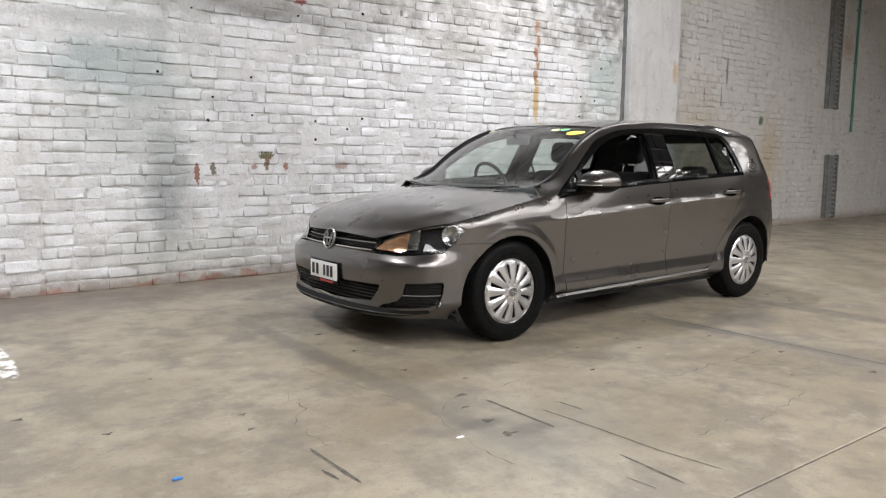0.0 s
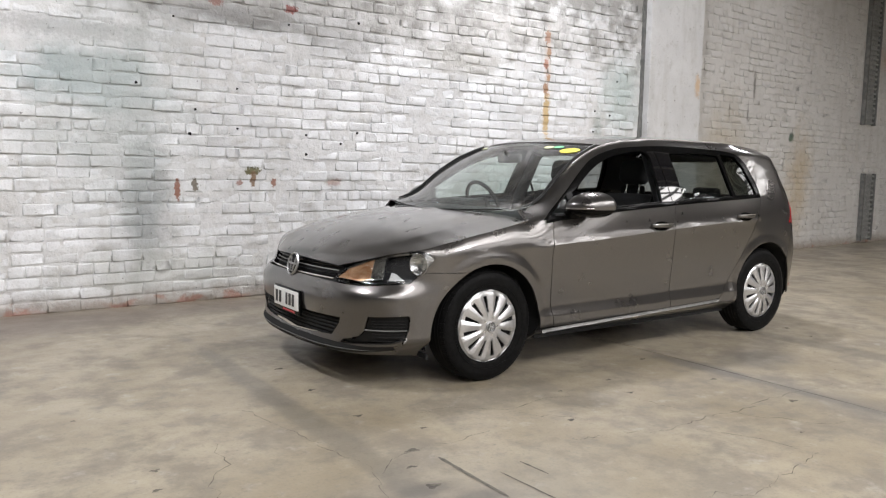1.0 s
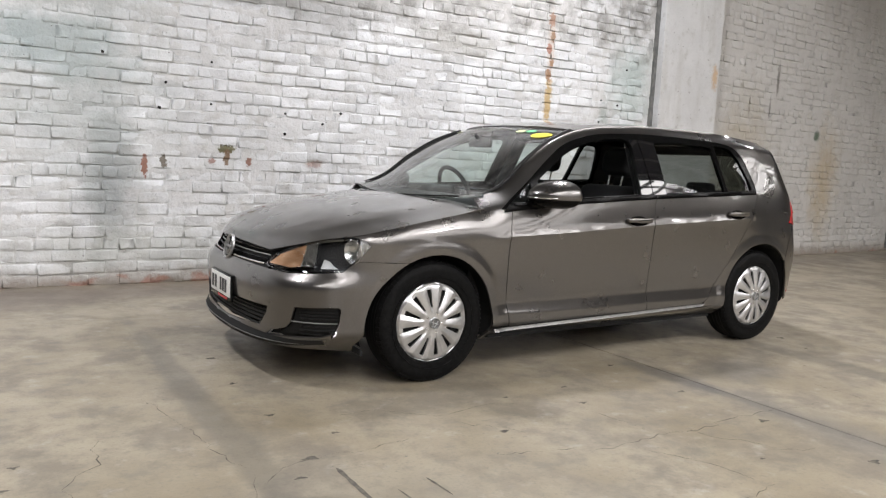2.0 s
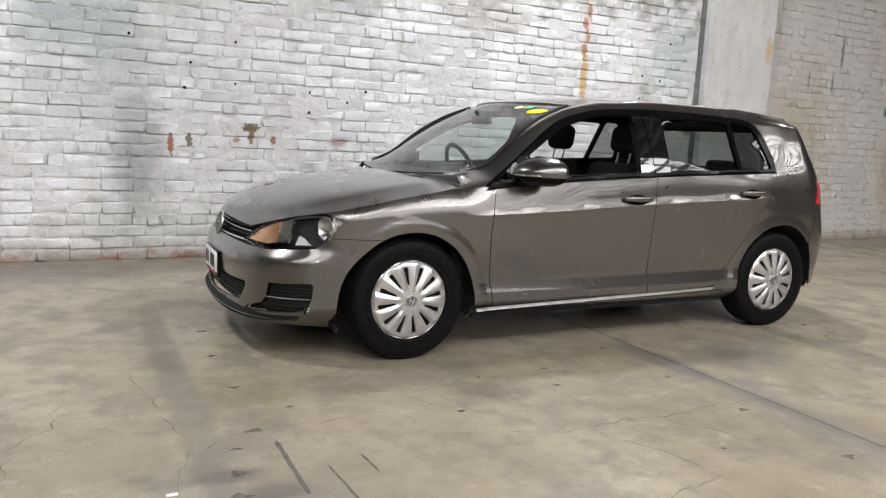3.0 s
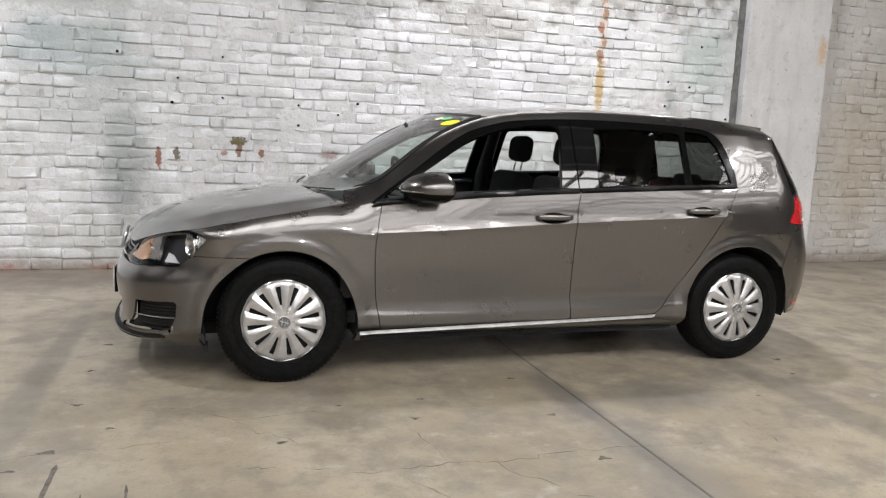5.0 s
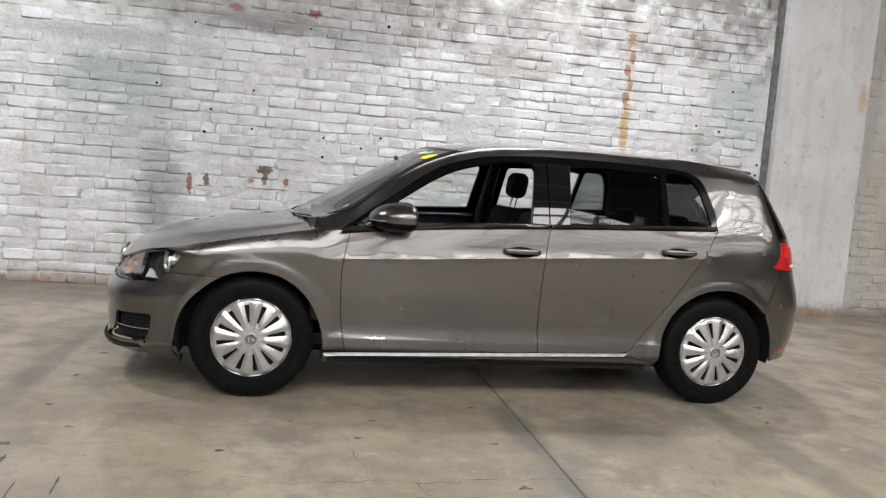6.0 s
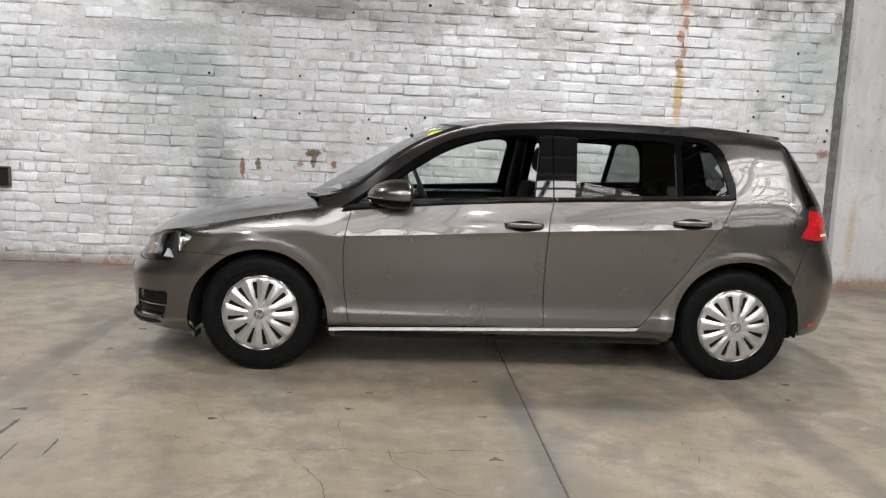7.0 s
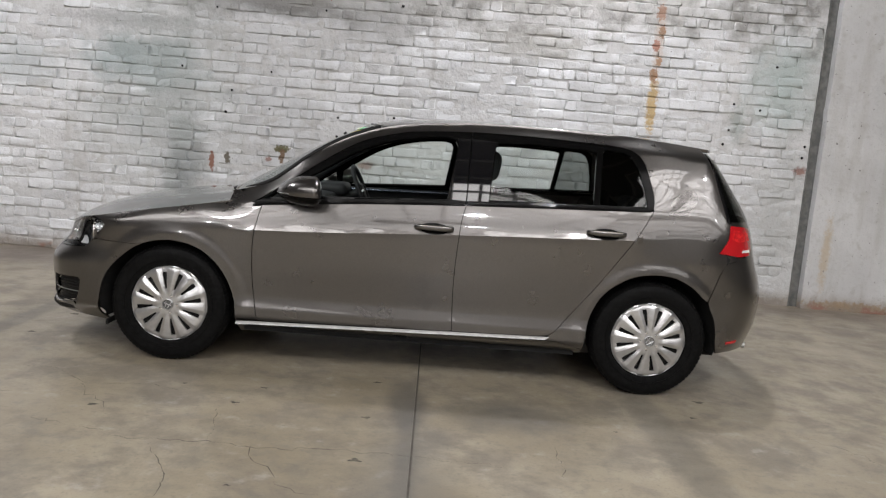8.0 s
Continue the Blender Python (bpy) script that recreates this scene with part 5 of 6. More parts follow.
both("pillar_cover", [(wide([(0.2485, 1.006), (0.257, 1.340), (0.400, 1.332), (0.384, 1.310), (0.362, 1.012)]), [], lambda x, z: (x, -flank_y(x, z) + 0.002, z))], GLOSS_BLACK, rear_door, "gloss black pillar cover", depth=0.004)
seal_f = [(x, belt_z(x) - 0.006) for x in (-0.895, -0.6, -0.3, 0.0, 0.246)] + [(x, belt_z(x) + 0.021) for x in (0.248, 0.0, -0.3, -0.6, -0.87)]
seal_r = [(x, belt_z(x) - 0.006) for x in (0.256, 0.5, 0.8, 1.1, 1.255)] + [(x, belt_z(x) + 0.021) for x in (1.262, 1.1, 0.8, 0.5, 0.258)]
proud = lambda x, z: (x, -flank_y(x, belt_z(x) - 0.01) - 0.002 + 0.35 * max(0, z - belt_z(x)), z)
both("belt_seal", [(seal_f, [], proud)], BLACK_TRIM, front_door, "black seal under the window", depth=0.006)
both("belt_seal", [(seal_r, [], proud)], BLACK_TRIM, rear_door, "black seal under the window", depth=0.006)
pane = lambda x, z: (x, -flank_y(x, z) + 0.014, z)
big = lambda loop, k=0.012: [(sum(p[0] for p in loop) / len(loop) + (x - sum(p[0] for p in loop) / len(loop)) * (1 + k * 3), sum(p[1] for p in loop) / len(loop) + (z - sum(p[1] for p in loop) / len(loop)) * (1 + k * 3)) for x, z in loop]
both("quarter_glass", [(big(WIN_TRI), [], pane)], CLEAR_GLASS, front_door, depth=0, step=0.05)
part("window_pane", skin([(big(WIN_F), [], pane)], CLEAR_GLASS, depth=0, step=0.05, mirror=True), CLEAR_GLASS, front_door[1], "clear side window")
both("window_pane", [(big(WIN_R), [], pane)], TINTED_GLASS, rear_door, "faintly tinted side window", depth=0, step=0.05)
both("quarter_glass", [(big(WIN_Q), [], pane)], DARK_GLASS, rear_door, "dark quarter window", depth=0, step=0.05)

# ---- handles, mirrors, wipers ----
def handle(parent, x0, x1, z0, z1, s):
    """A pull handle over a flat black patch that paints its hollow's shade."""
    xm, zm = (x0 + x1) / 2, (z0 + z1) / 2
    y = lambda x, z: flank_y(x, z)
    hollow = [(xm + 0.080 * math.cos(a) * (1 if abs(math.cos(a)) < 0.9 else 0.98), zm - 0.006 + 0.030 * math.sin(a)) for a in [2 * math.pi * k / 28 for k in range(28)]]
    part("handle_shade", skin([(hollow, [], lambda x, z: (x, -flank_y(x, z) - 0.0015, z))], BLACK_TRIM, depth=0.001, step=0.02, mirror=s > 0), BLACK_TRIM, parent, "flat black patch for the shade behind the handle")
    bm = bmesh.new()
    n, k = 16, 10
    rows = []
    for i in range(n + 1):
        t = i / n
        x = x0 + (x1 - x0) * t
        bulge = math.sin(math.pi * t) ** 0.45
        off = 0.010 + 0.026 * bulge
        hw = 0.0155 * (0.75 + 0.25 * bulge)
        rows.append([bm.verts.new((x, s * (y(x, zm) + off + 0.008 * math.cos(2 * math.pi * j / k)), zm + hw * math.sin(2 * math.pi * j / k))) for j in range(k)])
    for i in range(n):
        for j in range(k):
            bm.faces.new((rows[i][j], rows[i][(j + 1) % k], rows[i + 1][(j + 1) % k], rows[i + 1][j]))
    bm.faces.new(rows[0])
    bm.faces.new(rows[-1])
    bmesh.ops.recalc_face_normals(bm, faces=bm.faces[:])
    h = part("handle", smooth_all(bm, 60), PAINT, parent, "door handle in body colour")
    part("handle_trim", tube([(x0 + 0.03 + (x1 - x0 - 0.06) * i / 8, s * (y(xm, zm) + 0.030 + 0.008 * math.sin(math.pi * i / 8)), zm + 0.011) for i in range(9)], 0.0048, 6), SATIN_CHROME, h)


for k, s in ((0, -1), (1, 1)):
    handle(front_door[k], -0.016, 0.196, 0.822, 0.880, s)
    handle(rear_door[k], 0.909, 1.121, 0.868, 0.920, s)


def side_mirror(s):
    """A door mirror: body-colour cap, black foot and lower shell, glass towards the rear."""
    m = part("mirror_foot", tube([(-0.700, s * 0.810, 0.925), (-0.680, s * 0.850, 0.932), (-0.625, s * 0.90, 0.950)], [0.034, 0.028, 0.026], 12), BLACK_TRIM, car, "door mirror with a body-colour cap")
    def shape(a, b):
        f = lambda v, e: math.copysign(abs(v) ** e, v)
        ca, sa, cb, sb = math.cos(a), math.sin(a), math.cos(b), math.sin(b)
        x, y, z = f(ca, 0.85) * f(cb, 0.85), f(sa, 0.78) * f(cb, 0.78), f(sb, 0.85)
        z *= 0.084 if z > 0 else 0.074
        z *= 1 - 0.22 * max(0, y)
        x = x * (0.178 if x < 0 else 0.046) * (1 - 2.5 * max(0, z) * (x < 0))
        sweep = 0.060 * y
        return Vector((-0.560 + x + (sweep if x < 0 else 0.3 * sweep), s * (0.938 + y * 0.118), 0.990 + z))
    bm = bmesh.new()
    nu, nv = 36, 20
    vs = [[bm.verts.new(shape(2 * math.pi * i / nu, -math.pi / 2 + math.pi * j / nv)) for i in range(nu)] for j in range(nv + 1)]
    for j in range(nv):
        for i in range(nu):
            bm.faces.new((vs[j][i], vs[j][(i + 1) % nu], vs[j + 1][(i + 1) % nu], vs[j + 1][i]))
    bmesh.ops.remove_doubles(bm, verts=bm.verts[:], dist=1e-5)
    bmesh.ops.recalc_face_normals(bm, faces=bm.faces[:])
    bmesh.ops.bisect_plane(bm, geom=bm.verts[:] + bm.edges[:] + bm.faces[:], plane_co=(0, 0, 0.968), plane_no=(0, 0, 1))
    shell = bm.copy()
    bmesh.ops.delete(bm, geom=[f for f in bm.faces if f.calc_center_median().z < 0.968], context="FACES")
    bmesh.ops.delete(shell, geom=[f for f in shell.faces if f.calc_center_median().z >= 0.968], context="FACES")
    part("mirror_cap", smooth_all(bm, 70), PAINT, m, "mirror cap in body colour")
    part("mirror_shell", smooth_all(shell, 70), BLACK_TRIM, m, "black lower half of the mirror")
    line = [shape(math.pi + (0.62 - 1.5 * t) * s * -s, -0.16) for t in [k / 10 for k in range(11)]]
    part("indicator", tube(line, 0.0045, 8), SATIN_CHROME, m, "slim clear indicator strip")
    part("mirror_seam", tube([p + Vector((0.0, 0, -0.010)) for p in line], 0.0035, 6), BLACK_TRIM, m)
    part("mirror_glass", box(-0.534, -0.528, s * 0.938 - 0.085, s * 0.938 + 0.085, 0.945, 1.040, 0.003), MIRROR, m, "mirror glass")


for s in (-1, 1):
    side_mirror(s)
for y0, y1 in ((-0.62, -0.02), (0.60, 0.02)):
    p = [screen(0.0, y0 / 0.72), screen(0.016, (y0 + y1) / 2 / 0.72), screen(0.010, y1 / 0.72)]
    wiper = part("wiper", tube([(a[0] - 0.004, a[1], a[2] + 0.005) for a in p], [0.005, 0.004, 0.003], 6), BLACK_PLASTIC, car, "black wiper at the foot of the windscreen")
    part("blade", tube([(a[0], a[1], a[2] + 0.004) for a in p], 0.003, 6), RUBBER, wiper)

# stickers on the windscreen
def sticker(s, v, rx, ry, mat, label):
    loop = [(s + rx * math.cos(a), v + ry * math.sin(a)) for a in [2 * math.pi * k / 20 for k in range(20)]]
    part("windscreen_sticker", skin([(loop, [], screen)], mat, depth=0.001, sink=-0.002, step=0.02), mat, car, label)


sticker(0.835, -0.81, 0.045, 0.105, YELLOW, "bright yellow oval sticker")
sticker(0.905, -0.63, 0.024, 0.058, GREEN_STICK, "pale green round sticker")
sticker(0.900, -0.51, 0.024, 0.058, PALE_STICK, "pale yellow round sticker")
sticker(0.915, 0.78, 0.018, 0.10, PALE_STICK, "small pale sticker")

# ---- wheels ----
def wheel_parts(w):
    w_parent = w
    tyre = lathe([(0.200, 0.070), (0.206, 0.083), (0.215, 0.090), (0.245, 0.098), (0.270, 0.099), (0.292, 0.094), (0.304, 0.086), (0.312, 0.074), (0.3165, 0.055), (0.317, 0.03),
                  (0.317, -0.03), (0.3165, -0.055), (0.312, -0.074), (0.300, -0.088), (0.270, -0.098), (0.215, -0.090), (0.200, -0.070)], 72, "y", True)
    t = part("tyre", tyre, RUBBER, w, "black rubber tyre")
    for y in (-0.045, -0.015, 0.015, 0.045):
        part("groove", lathe([(0.3176, y - 0.004), (0.3179, y), (0.3176, y + 0.004)], 64, "y"), VOID, t)
    blocks = bmesh.new()
    for k in range(80):
        a = 2 * math.pi * k / 80
        b = bmesh.new()
        bmesh.ops.create_cube(b, size=1, matrix=Matrix.Rotation(-a, 4, "Y") @ Matrix.Translation((0.3098, -0.0735, 0)) @ Matrix.Rotation(radians(-32), 4, "Z") @ Matrix.Diagonal((0.007, 0.026, 0.016, 1)))
        merge(blocks, b)
    part("tread_block", blocks, RUBBER, t)
    part("side_rib", lathe([(0.238, -0.0985), (0.2395, -0.1003), (0.241, -0.0985)], 72, "y"), RUBBER, t)
    part("rim", lathe([(0.208, -0.074), (0.204, -0.082), (0.199, -0.080), (0.194, -0.060), (0.190, 0.06), (0.206, 0.08)], 64, "y"), SILVER, w, "silver wheel rim")
    part("brake_disc", lathe([(0.0005, -0.02), (0.14, -0.02), (0.14, 0.0), (0.188, 0.01)], 40, "y"), DARK_STEEL, w)

    rings = [0.026, 0.045, 0.056, 0.068, 0.076, 0.084, 0.094, 0.114, 0.130, 0.146, 0.162, 0.176, 0.182, 0.188, 0.195, 0.2025, 0.2075]
    first, last, n_spoke, across = 5, 11, 12, 8

    def gap_half(r):
        t = min(1, max(0, (r - 0.084) / 0.092))
        return 0.105 + 0.050 * t - 0.03 * ease(0.168, 0.178, r)

    def height(r, j):
        t = min(1, abs(2 * j / across - 0.75) / (1.25 if 2 * j / across > 0.75 else 0.75))
        on = ease(0.050, 0.090, r) * (1 - 0.45 * ease(0.180, 0.204, r))
        return -0.083 - 0.021 * (1 - (r / 0.2075) ** 2) - 0.003 * ease(0.080, 0.060, r) + on * (-0.0085 * (1 - t ** 1.4)) + 0.007 * ease(0.192, 0.2075, r)
    bm = bmesh.new()
    grid = []
    for q, r in enumerate(rings):
        row = []
        w = gap_half(r)
        for k in range(n_spoke):
            for j in range(across + 1):
                a = 2 * math.pi * (k + w + (1 - 2 * w) * j / across) / n_spoke
                row.append(bm.verts.new((r * math.cos(a), height(r, j), r * math.sin(a))))
        grid.append(row)
    total = n_spoke * (across + 1)
    for q in range(len(rings) - 1):
        for c in range(total):
            n = (c + 1) % total
            if c % (across + 1) == across and first <= q < last:
                continue
            bm.faces.new((grid[q][c], grid[q][n], grid[q + 1][n], grid[q + 1][c]))
    bm.faces.new(grid[0][::-1])
    walls = [e for e in bm.edges if e.is_boundary and max(v.co.xz.length for v in e.verts) < 0.19]
    new_edges = bmesh.ops.extrude_edge_only(bm, edges=walls)["geom"]
    for v in new_edges:
        if isinstance(v, bmesh.types.BMVert):
            v.co.y += 0.010
    bmesh.ops.recalc_face_normals(bm, faces=bm.faces[:])
    cover = part("wheel_cover", smooth_all(bm, 11), SILVER, w_parent, "silver plastic wheel cover with twelve slots")
    # Black disc added so the slots read dark, as the shade inside the wheel.
    part("slot_shade", lathe([(0.0005, -0.074), (0.10, -0.074), (0.180, -0.068), (0.190, -0.06)], 48, "y"), VOID, w_parent)
    for k in range(5):
        a = 2 * math.pi * k / 5 + 0.3
        bolt = lathe([(0.0005, -0.108), (0.006, -0.107), (0.0085, -0.104), (0.0085, -0.095)], 12, "y")
        bmesh.ops.translate(bolt, verts=bolt.verts[:], vec=(0.049 * math.cos(a), 0, 0.049 * math.sin(a)))
        part("bolt_cap", bolt, SATIN_CHROME, cover)
    emblem(cover, Matrix.Translation((0, -0.1095, 0)) @ Matrix.Rotation(math.pi, 4, "Z"), 0.030, STEEL)


wheel = part("wheel", box(-0.05, 0.05, -0.06, 0.06, -0.05, 0.05, 0.01), DARK_STEEL, car, "black tyre with a silver twelve-slot wheel cover")
wheel_parts(wheel)
TRACK = 0.772
spots = [(AXLE_F, -TRACK, 0.317, 0, 20), (AXLE_R, -TRACK + 0.012, 0.317, 0, 47), (AXLE_F, TRACK, 0.317, 180, 10), (AXLE_R, TRACK - 0.012, 0.317, 180, 33)]
for i, (x, y, z, turn, spin) in enumerate(spots):
    m = pose(x, y, z, 0, 0, turn) @ pose(0, 0, 0, 0, spin, 0)
    if i:
        copy_thing(wheel, m)
for x, y, z, turn, spin in spots[:1]:
    wheel.matrix_basis = pose(x, y, z, 0, 0, turn) @ pose(0, 0, 0, 0, spin, 0)

# wheel housings and underside
for ax in (AXLE_F, AXLE_R):
    for s in (-1, 1):
        bm = bmesh.new()
        rows = []
        for k in range(25):
            a = radians((-16 if ax < 0 else -9) + (212 if ax < 0 else 205) * k / 24)
            r = 0.385
            rows.append([bm.verts.new((ax + r * math.cos(a), s * y, HUB + r * math.sin(a))) for y in (min(0.86, flank_y(ax + r * math.cos(a), max(0.2, HUB + r * math.sin(a))) - 0.02), 0.78, 0.54)] + [bm.verts.new((ax + 0.02 * math.cos(a), s * 0.54, HUB + 0.02 * math.sin(a)))])
        for p, q in zip(rows, rows[1:]):
            for i in range(3):
                bm.faces.new((p[i], p[i + 1], q[i + 1], q[i]))
        part("wheel_housing", bm, VOID, car)
under = box(-1.95, 1.78, -0.60, 0.60, 0.20, 0.26)
box(-0.92, 0.92, -0.80, 0.80, 0.19, 0.24, bm=under)
part("underbody", under, VOID, car)
part("engine_bay", box(-2.02, -1.0, -0.5, 0.5, 0.25, 0.60), VOID, car)
part("rear_silencer", box(0.98, 1.12, -0.62, 0.45, 0.155, 0.24, 0.03), DARK_STEEL, car)
part("mud_flap", box(-1.690, -1.678, -0.79, -0.68, 0.155, 0.185, 0.004), VOID, car)

# ---- the cabin ----
def pad(x0, x1, y0, y1, z0, z1, r, bulge=0.0):
    bm = bmesh.new()
    bmesh.ops.create_cube(bm, size=1, matrix=Matrix.Translation(((x0 + x1) / 2, (y0 + y1) / 2, (z0 + z1) / 2)) @ Matrix.Diagonal((x1 - x0, y1 - y0, z1 - z0, 1)))
    bmesh.ops.bevel(bm, geom=bm.edges[:], offset=r, segments=4, affect="EDGES", profile=0.5)
    return smooth_all(bm, 50)


def tilt(bm, deg, pivot):
    bmesh.ops.rotate(bm, verts=bm.verts[:], cent=pivot, matrix=Matrix.Rotation(radians(deg), 3, "Y"))
    return bm


def front_seat(y):
    seat = part("front_seat", pad(-0.30, 0.26, y - 0.26, y + 0.26, 0.32, 0.54, 0.06), FABRIC, car, "dark cloth front seat")
    part("backrest", tilt(pad(0.17, 0.31, y - 0.25, y + 0.25, 0.46, 1.06, 0.06), 12, (0.2, y, 0.5)), FABRIC, seat)
    part("headrest", tilt(pad(0.345, 0.455, y - 0.125, y + 0.125, 1.105, 1.285, 0.054), 8, (0.4, y, 1.2)), FABRIC, seat)
    for d in (-0.06, 0.06):
        part("headrest_post", tube([(0.375, y + d, 1.03), (0.395, y + d, 1.13)], 0.006, 8), SATIN_CHROME, seat)


front_seat(-0.37)
front_seat(0.37)
bench = part("rear_bench", pad(0.62, 1.10, -0.62, 0.62, 0.34, 0.56, 0.06), FABRIC, car, "dark cloth rear bench")
part("backrest", tilt(pad(1.02, 1.16, -0.60, 0.60, 0.50, 0.98, 0.06), 20, (1.05, 0, 0.55)), FABRIC, bench)
for y in (-0.38, 0.38):
    part("headrest", pad(1.20, 1.28, y - 0.12, y + 0.12, 0.985, 1.085, 0.035), FABRIC, bench)
part("parcel_shelf", box(1.26, 1.85, -0.56, 0.56, 0.93, 0.955, 0.008), DASH, car)
dash = bmesh.new()
prof = [(-1.02, 0.40), (-1.05, 0.86), (-0.98, 0.925), (-0.78, 0.945), (-0.60, 0.925), (-0.55, 0.86), (-0.60, 0.62), (-0.66, 0.40)]
ends = [[dash.verts.new((x, y, z)) for x, z in prof] for y in (-0.74, 0.74)]
for i in range(len(prof)):
    j = (i + 1) % len(prof)
    dash.faces.new((ends[0][i], ends[0][j], ends[1][j], ends[1][i]))
dash.faces.new(ends[0][::-1])
dash.faces.new(ends[1])
bmesh.ops.recalc_face_normals(dash, faces=dash.faces[:])
dashboard = part("dashboard", smooth_all(dash, 50), DASH, car, "dark dashboard")
part("instrument_hood", pad(-0.74, -0.52, 0.20, 0.54, 0.90, 0.985, 0.035), DASH, dashboard)
part("dash_strip", box(-0.552, -0.545, -0.70, 0.16, 0.80, 0.83), STRIP_BLUE, dashboard)
wheel_turn = Matrix.Translation((-0.425, 0.37, 0.935)) @ Matrix.Rotation(radians(66), 4, "Y")
steer = part("steering_wheel", tube([wheel_turn @ Vector((0.182 * math.cos(a), 0.182 * math.sin(a), 0)) for a in [2 * math.pi * k / 40 for k in range(40)]], 0.015, 10, True), DASH, car, "black steering wheel")
hub = pad(-0.06, 0.06, -0.075, 0.075, -0.03, 0.012, 0.02)
bmesh.ops.transform(hub, matrix=wheel_turn, verts=hub.verts[:])
part("hub", hub, DASH, steer)
for a in (90, -90, 0):
    v = Vector((math.cos(radians(a)), math.sin(radians(a)), 0))
    part("spoke", tube([wheel_turn @ (v * 0.05), wheel_turn @ (v * 0.178)], [0.020, 0.013], 8), SATIN_CHROME if a else DASH, steer)
part("steering_column", tube([wheel_turn @ Vector((0, 0, -0.02)), wheel_turn @ Vector((0, 0, -0.22))], 0.035, 12), DASH, steer)
part("console", pad(-0.62, 0.30, -0.11, 0.11, 0.30, 0.62, 0.03), DASH, car)
part("cabin_floor", box(-1.0, 1.62, -0.70, 0.70, 0.26, 0.32), DASH, car)
part("headliner", skin([([(0.02, -0.94), (0.93, -0.94), (0.93, 0.94), (0.02, 0.94)], [], roof)], HEADLINER, depth=0, sink=0.028, step=0.06), HEADLINER, car, "pale roof lining")
part("interior_mirror", pad(-0.50, -0.47, -0.12, 0.12, 1.245, 1.31, 0.012), DASH, car, "interior mirror")
part("mirror_stalk", tube([(-0.49, 0, 1.29), (-0.53, 0, 1.325)], 0.012, 8), DASH, car)
for k, s in ((0, -1), (1, 1)):
    card = [(-0.80, 0.36), (0.19, 0.36), (0.19, 0.966), (-0.40, 0.935), (-0.80, 0.905)]
    part("door_card", skin([(card, [], lambda x, z: (x, -flank_y(x, z) + 0.075, z))], DASH, depth=0, step=0.06, mirror=s > 0), DASH, front_door[k], "dark inner door panel")
    part("door_sill", box(-0.80, 0.19, min(s * 0.76, s * 0.83), max(s * 0.76, s * 0.83), 0.925, 0.94, 0.004), DASH, front_door[k])
    part("door_inlay", tube([(-0.72 + 0.9 * i / 8, s * 0.762, 0.918 + 0.025 * i / 8) for i in range(9)], 0.011, 8), STRIP_BLUE, front_door[k], "brushed blue-grey inlay")
    part("armrest", pad(-0.50, 0.10, min(s * 0.66, s * 0.78), max(s * 0.66, s * 0.78), 0.68, 0.74, 0.02), DASH, front_door[k])
    card2 = [(0.27, 0.36), (0.75, 0.36), (1.0, 0.70), (1.18, 1.0), (0.27, 0.97)]
    part("door_card", skin([(card2, [], lambda x, z: (x, -flank_y(x, z) + 0.075, z))], DASH, depth=0, step=0.06, mirror=s > 0), DASH, rear_door[k], "dark inner door panel")
    part("pillar_trim", tube([(0.235, s * 0.80, 0.55), (0.255, s * 0.755, 0.98), (0.285, s * 0.57, 1.33)], [0.06, 0.05, 0.04], 10), DASH, car, "dark centre pillar lining")
    part("screen_pillar_trim", tube([(-0.86, s * 0.70, 0.955), (-0.60, s * 0.635, 1.145), (-0.40, s * 0.585, 1.265), (-0.20, s * 0.555, 1.335)], 0.030, 8), DASH, car, "dark screen pillar lining")
    part("quarter_trim", skin([([(1.24, 1.05), (1.70, 1.0), (1.62, 1.33), (1.20, 1.34)], [], lambda x, z: (x, -flank_y(min(x, 1.56), z) + 0.06, z))], DASH, depth=0, step=0.06, mirror=s > 0), DASH, car)
    belt = [(0.275, s * 0.70, 1.22), (0.30, s * 0.62, 1.0), (0.26, s * 0.56, 0.8), (0.20, s * 0.55, 0.6)]
    part("seat_belt", tube(belt, 0.010, 6), BLACK_PLASTIC, car)

# ---- the bricks of the north wall, last ----
COURSE, LONG = 0.0965, 0.243


def brick_shape(rnd, long, high):
    """A worn brick's face: rim, rounded edge and an uneven front, as points and faces about its middle; the front looks to -y."""
    w, h = long / 2 + 0.002 - rnd.random() ** 2 * 0.0075, high / 2 - 0.0003 - rnd.random() ** 2 * 0.0055
    e = 0.004 + rnd.random() ** 2 * 0.014
    worn = rnd.random() < 0.14
    verts, faces = [], []
    for (a, b, d) in ((w, h, 0.014), (w - e * 0.3, h - e * 0.3, e * 0.15), (w - e, h - e, -0.001), (w - e - 0.007, h - e - 0.007, -0.0018)):
        for sx, sz in ((-1, -1), (0, -1.0), (1, -1), (1, 1), (0, 1.0), (-1, 1)):
            verts.append((sx * a + rnd.uniform(-1, 1) * 0.006, d + rnd.uniform(-1, 1) * (0.005 if worn else 0.0025) + (0.004 if worn else 0), sz * b + rnd.uniform(-1, 1) * 0.0050))
    for ring in (0, 6, 12):
        for k in range(6):
            n = (k + 1) % 6
            faces.append((ring + k, ring + n, ring + 6 + n, ring + 6 + k))
    faces += [(18, 19, 22, 23), (19, 20, 21, 22)]
    return verts, faces


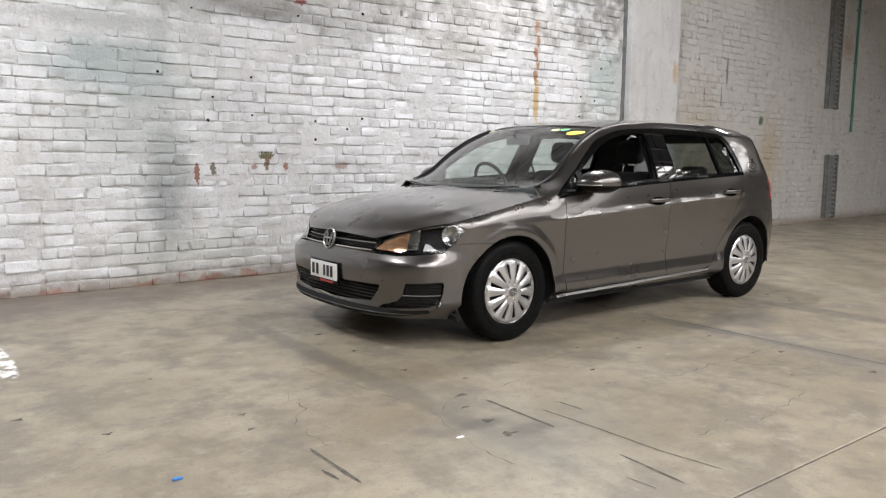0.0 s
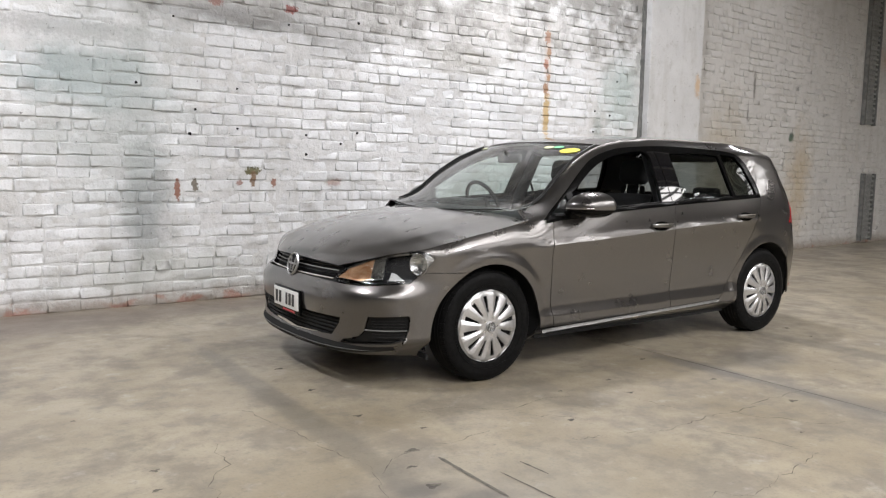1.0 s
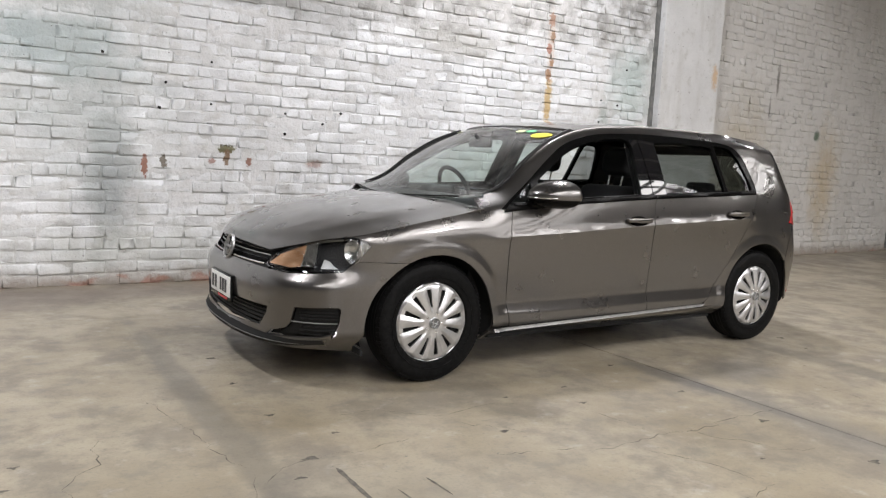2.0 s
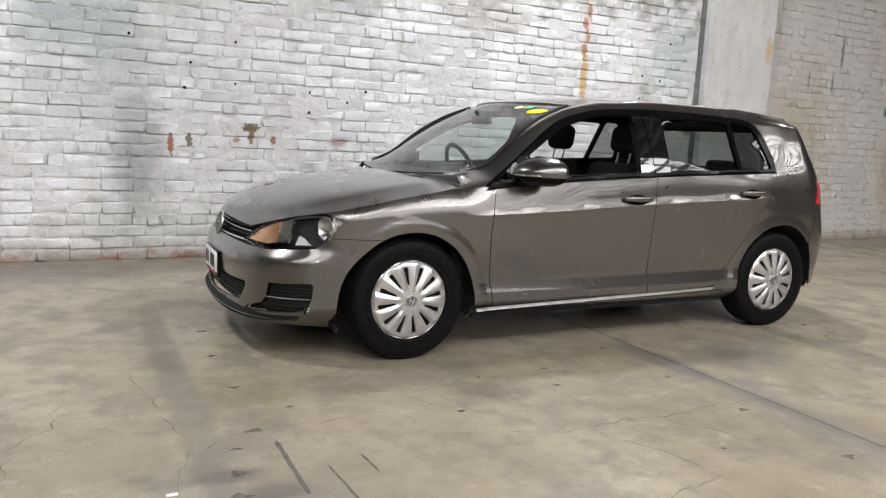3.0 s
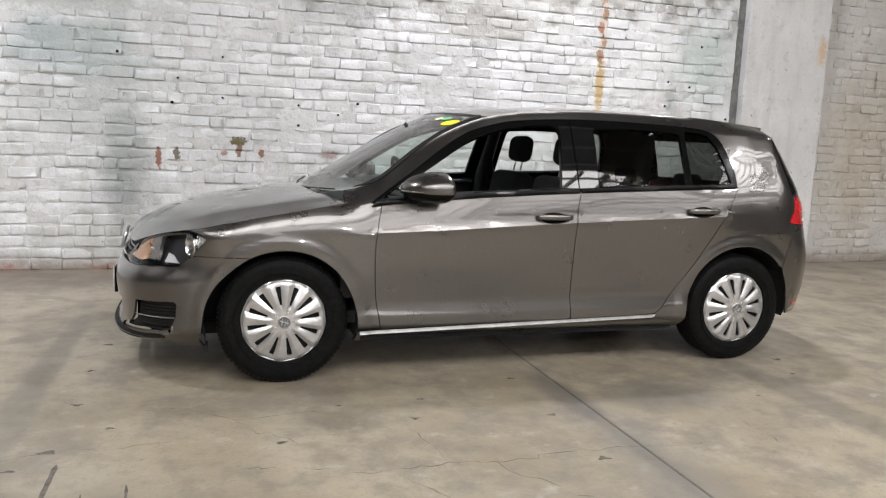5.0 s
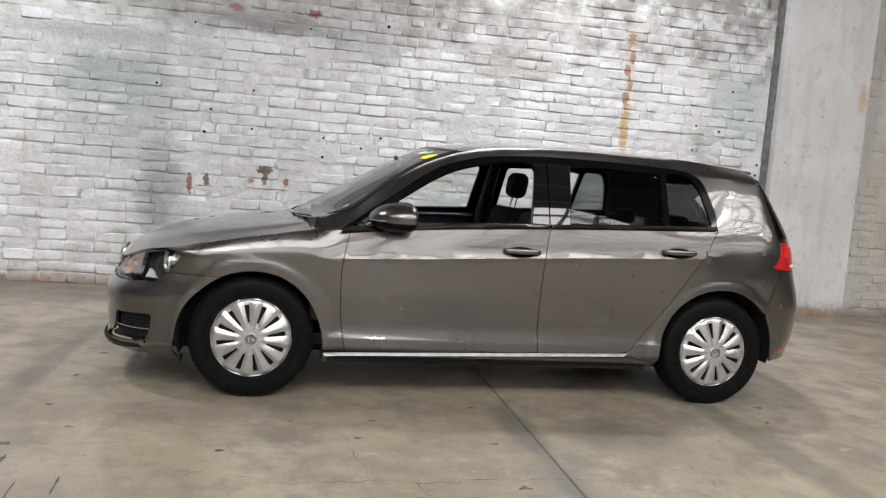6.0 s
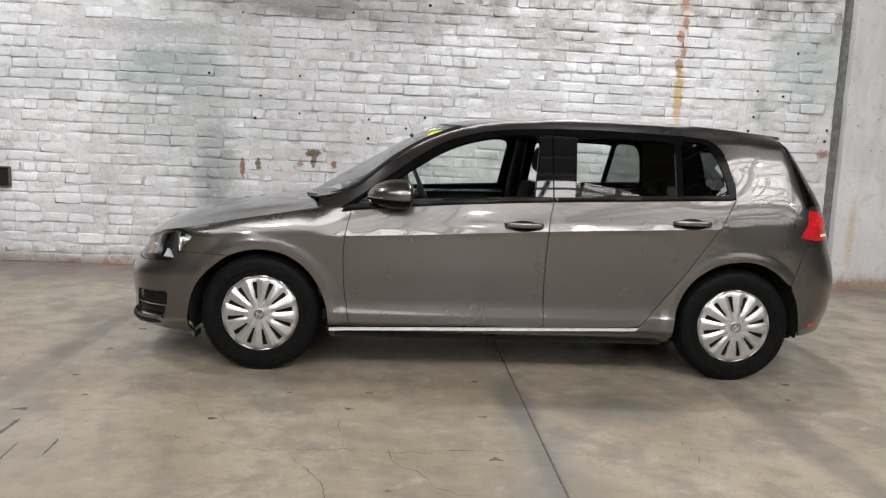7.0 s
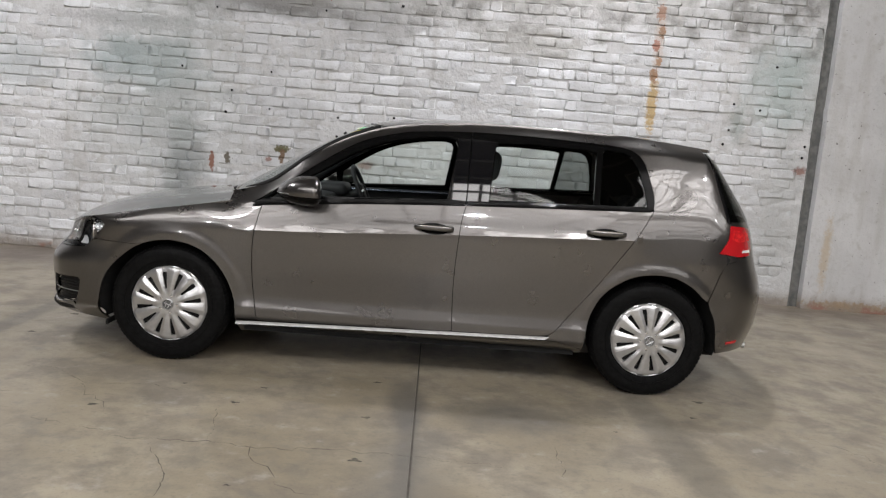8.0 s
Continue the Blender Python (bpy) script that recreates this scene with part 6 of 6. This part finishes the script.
def lay_bricks(wall, length, start, top, own_range, mat, seed, place, home):
    rnd = random.Random(seed)
    shapes = {}
    for kind, long in (("long", LONG), ("short", LONG / 2)):
        shapes[kind] = [brick_shape(rnd, long, COURSE) for _ in range(40)]
    meshes = {}
    for kind, several in shapes.items():
        meshes[kind] = []
        for verts, faces in several:
            me = bpy.data.meshes.new("brick")
            me.from_pydata(verts, [], faces)
            me.polygons.foreach_set("use_smooth", [True] * len(faces))
            me.materials.append(mat)
            meshes[kind].append(me)
    vs, fs = [], []
    count = 0
    for row in range(int(top / COURSE)):
        z = (row + 0.5) * COURSE
        headers = row % 6 == 3
        x = start - rnd.random() * 0.06 - (LONG / 2 if row % 2 else 0)
        while x < start + length:
            short = headers or rnd.random() < 0.13
            long = (LONG / 2 if short else LONG)
            cx = x + long / 2
            x += long + rnd.uniform(-0.004, 0.007)
            if cx - long / 2 < start or cx + long / 2 > start + length:
                continue
            n = rnd.randrange(40)
            sunk = rnd.random()
            dy = 0.003 * rnd.random() + (0.004 if sunk < 0.08 else -0.007 * rnd.random() if sunk > 0.75 else 0)
            yaw, tilt = rnd.uniform(-1, 1) * 0.020, -(rnd.random() ** 2) * 0.10 + rnd.uniform(-1, 1) * 0.012
            kind = "short" if short else "long"
            wave = 0.010 * noise.noise((cx * 0.9, seed, row * 0.25))
            m = place @ Matrix.Translation((cx, dy, z + wave + rnd.uniform(-1, 1) * 0.003)) @ Matrix.Rotation(yaw, 4, "Z") @ Matrix.Rotation(tilt, 4, "X") @ Matrix.Rotation(rnd.uniform(-1, 1) * 0.008, 4, "Y")
            if own_range and own_range[0] < cx < own_range[1] and own_range[2] < z < own_range[3] and count < 300:
                ob = new("brick", meshes[kind][n])
                ob.parent = wall
                ob.matrix_parent_inverse = home.inverted()
                ob.matrix_basis = m
                count += 1
            else:
                verts, faces = shapes[kind][n]
                base = len(vs)
                vs.extend((m @ Vector(v))[:] for v in verts)
                fs.extend(tuple(base + i for i in f) for f in faces)
    cols, rows = int(length / 0.040), int(top / 0.0241)
    jv, jf = [], []
    for i in range(cols + 1):
        for j in range(rows + 1):
            x, z = start + length * i / cols, top * j / rows
            deep = 0.0030 + 0.008 * noise.noise((x * 1.3, seed + 4, z * 2.0)) + 0.011 * noise.noise((x * 3.2, seed, z * 11)) + 0.004 * noise.noise((x * 15, seed, z * 22))
            jv.append((place @ Vector((x, max(-0.0012, min(0.0108, deep)), z)))[:])
    for i in range(cols):
        for j in range(rows):
            a = i * (rows + 1) + j
            jf.append((a, a + rows + 1, a + rows + 2, a + 1))
    joint = bpy.data.meshes.new("mortar")
    joint.from_pydata(jv, [], jf)
    joint.polygons.foreach_set("use_smooth", [True] * len(jf))
    joint.materials.append(SHADED_JOINT_PAINT if mat == WALL_PAINT else mat)
    bed = new("mortar", joint)
    bed.parent = wall
    bed.matrix_parent_inverse = home.inverted()
    me = bpy.data.meshes.new("brick_field")
    me.from_pydata(vs, [], fs)
    me.polygons.foreach_set("use_smooth", [True] * len(fs))
    me.materials.append(mat)
    field = new("brick_field", me)
    field.parent = wall
    field.matrix_parent_inverse = home.inverted()
    tagged(field, kind="stuff")


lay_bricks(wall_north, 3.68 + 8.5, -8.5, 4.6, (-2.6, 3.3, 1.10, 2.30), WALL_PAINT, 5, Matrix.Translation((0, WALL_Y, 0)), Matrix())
EAST_HOME = Matrix.Translation((PILLAR[1], WALL_Y + 0.03, 0)) @ Matrix.Rotation(EAST_TURN, 4, "Z")
lay_bricks(east_bay, 16.0, 0.0, 4.6, None, WALL_GRIMY, 9, EAST_HOME, EAST_HOME)


# old plug holes and nail marks in the wall
for i, (hx, hz) in enumerate(((-2.42, 1.86), (-1.99, 1.46), (-1.94, 1.67), (-1.57, 1.87), (-1.57, 1.52), (-0.91, 1.49), (-0.91, 1.31), (-0.55, 1.42), (-0.37, 1.53), (-0.36, 2.58),
                              (-1.08, 2.48), (-2.11, 2.43), (3.26, 2.31), (2.89, 1.93), (3.15, 1.89), (2.87, 1.68), (2.83, 1.54), (3.63, 1.58), (3.62, 1.47))):
    r = 0.007 + 0.006 * abs(noise.noise((i * 3.7, 1.3, 2)))
    plug = lathe([(0.0005, 0.006), (r * 0.8, 0.005), (r, 0.0), (r * 1.35, 0.009)], 10, "y")
    for v in plug.verts:
        v.co.z *= 1 + 0.5 * noise.noise((v.co.x * 90, i, v.co.z * 90))
    bmesh.ops.translate(plug, verts=plug.verts[:], vec=(hx, WALL_Y - 0.010, hz))
    part("plug_hole", plug, VOID, wall_north)
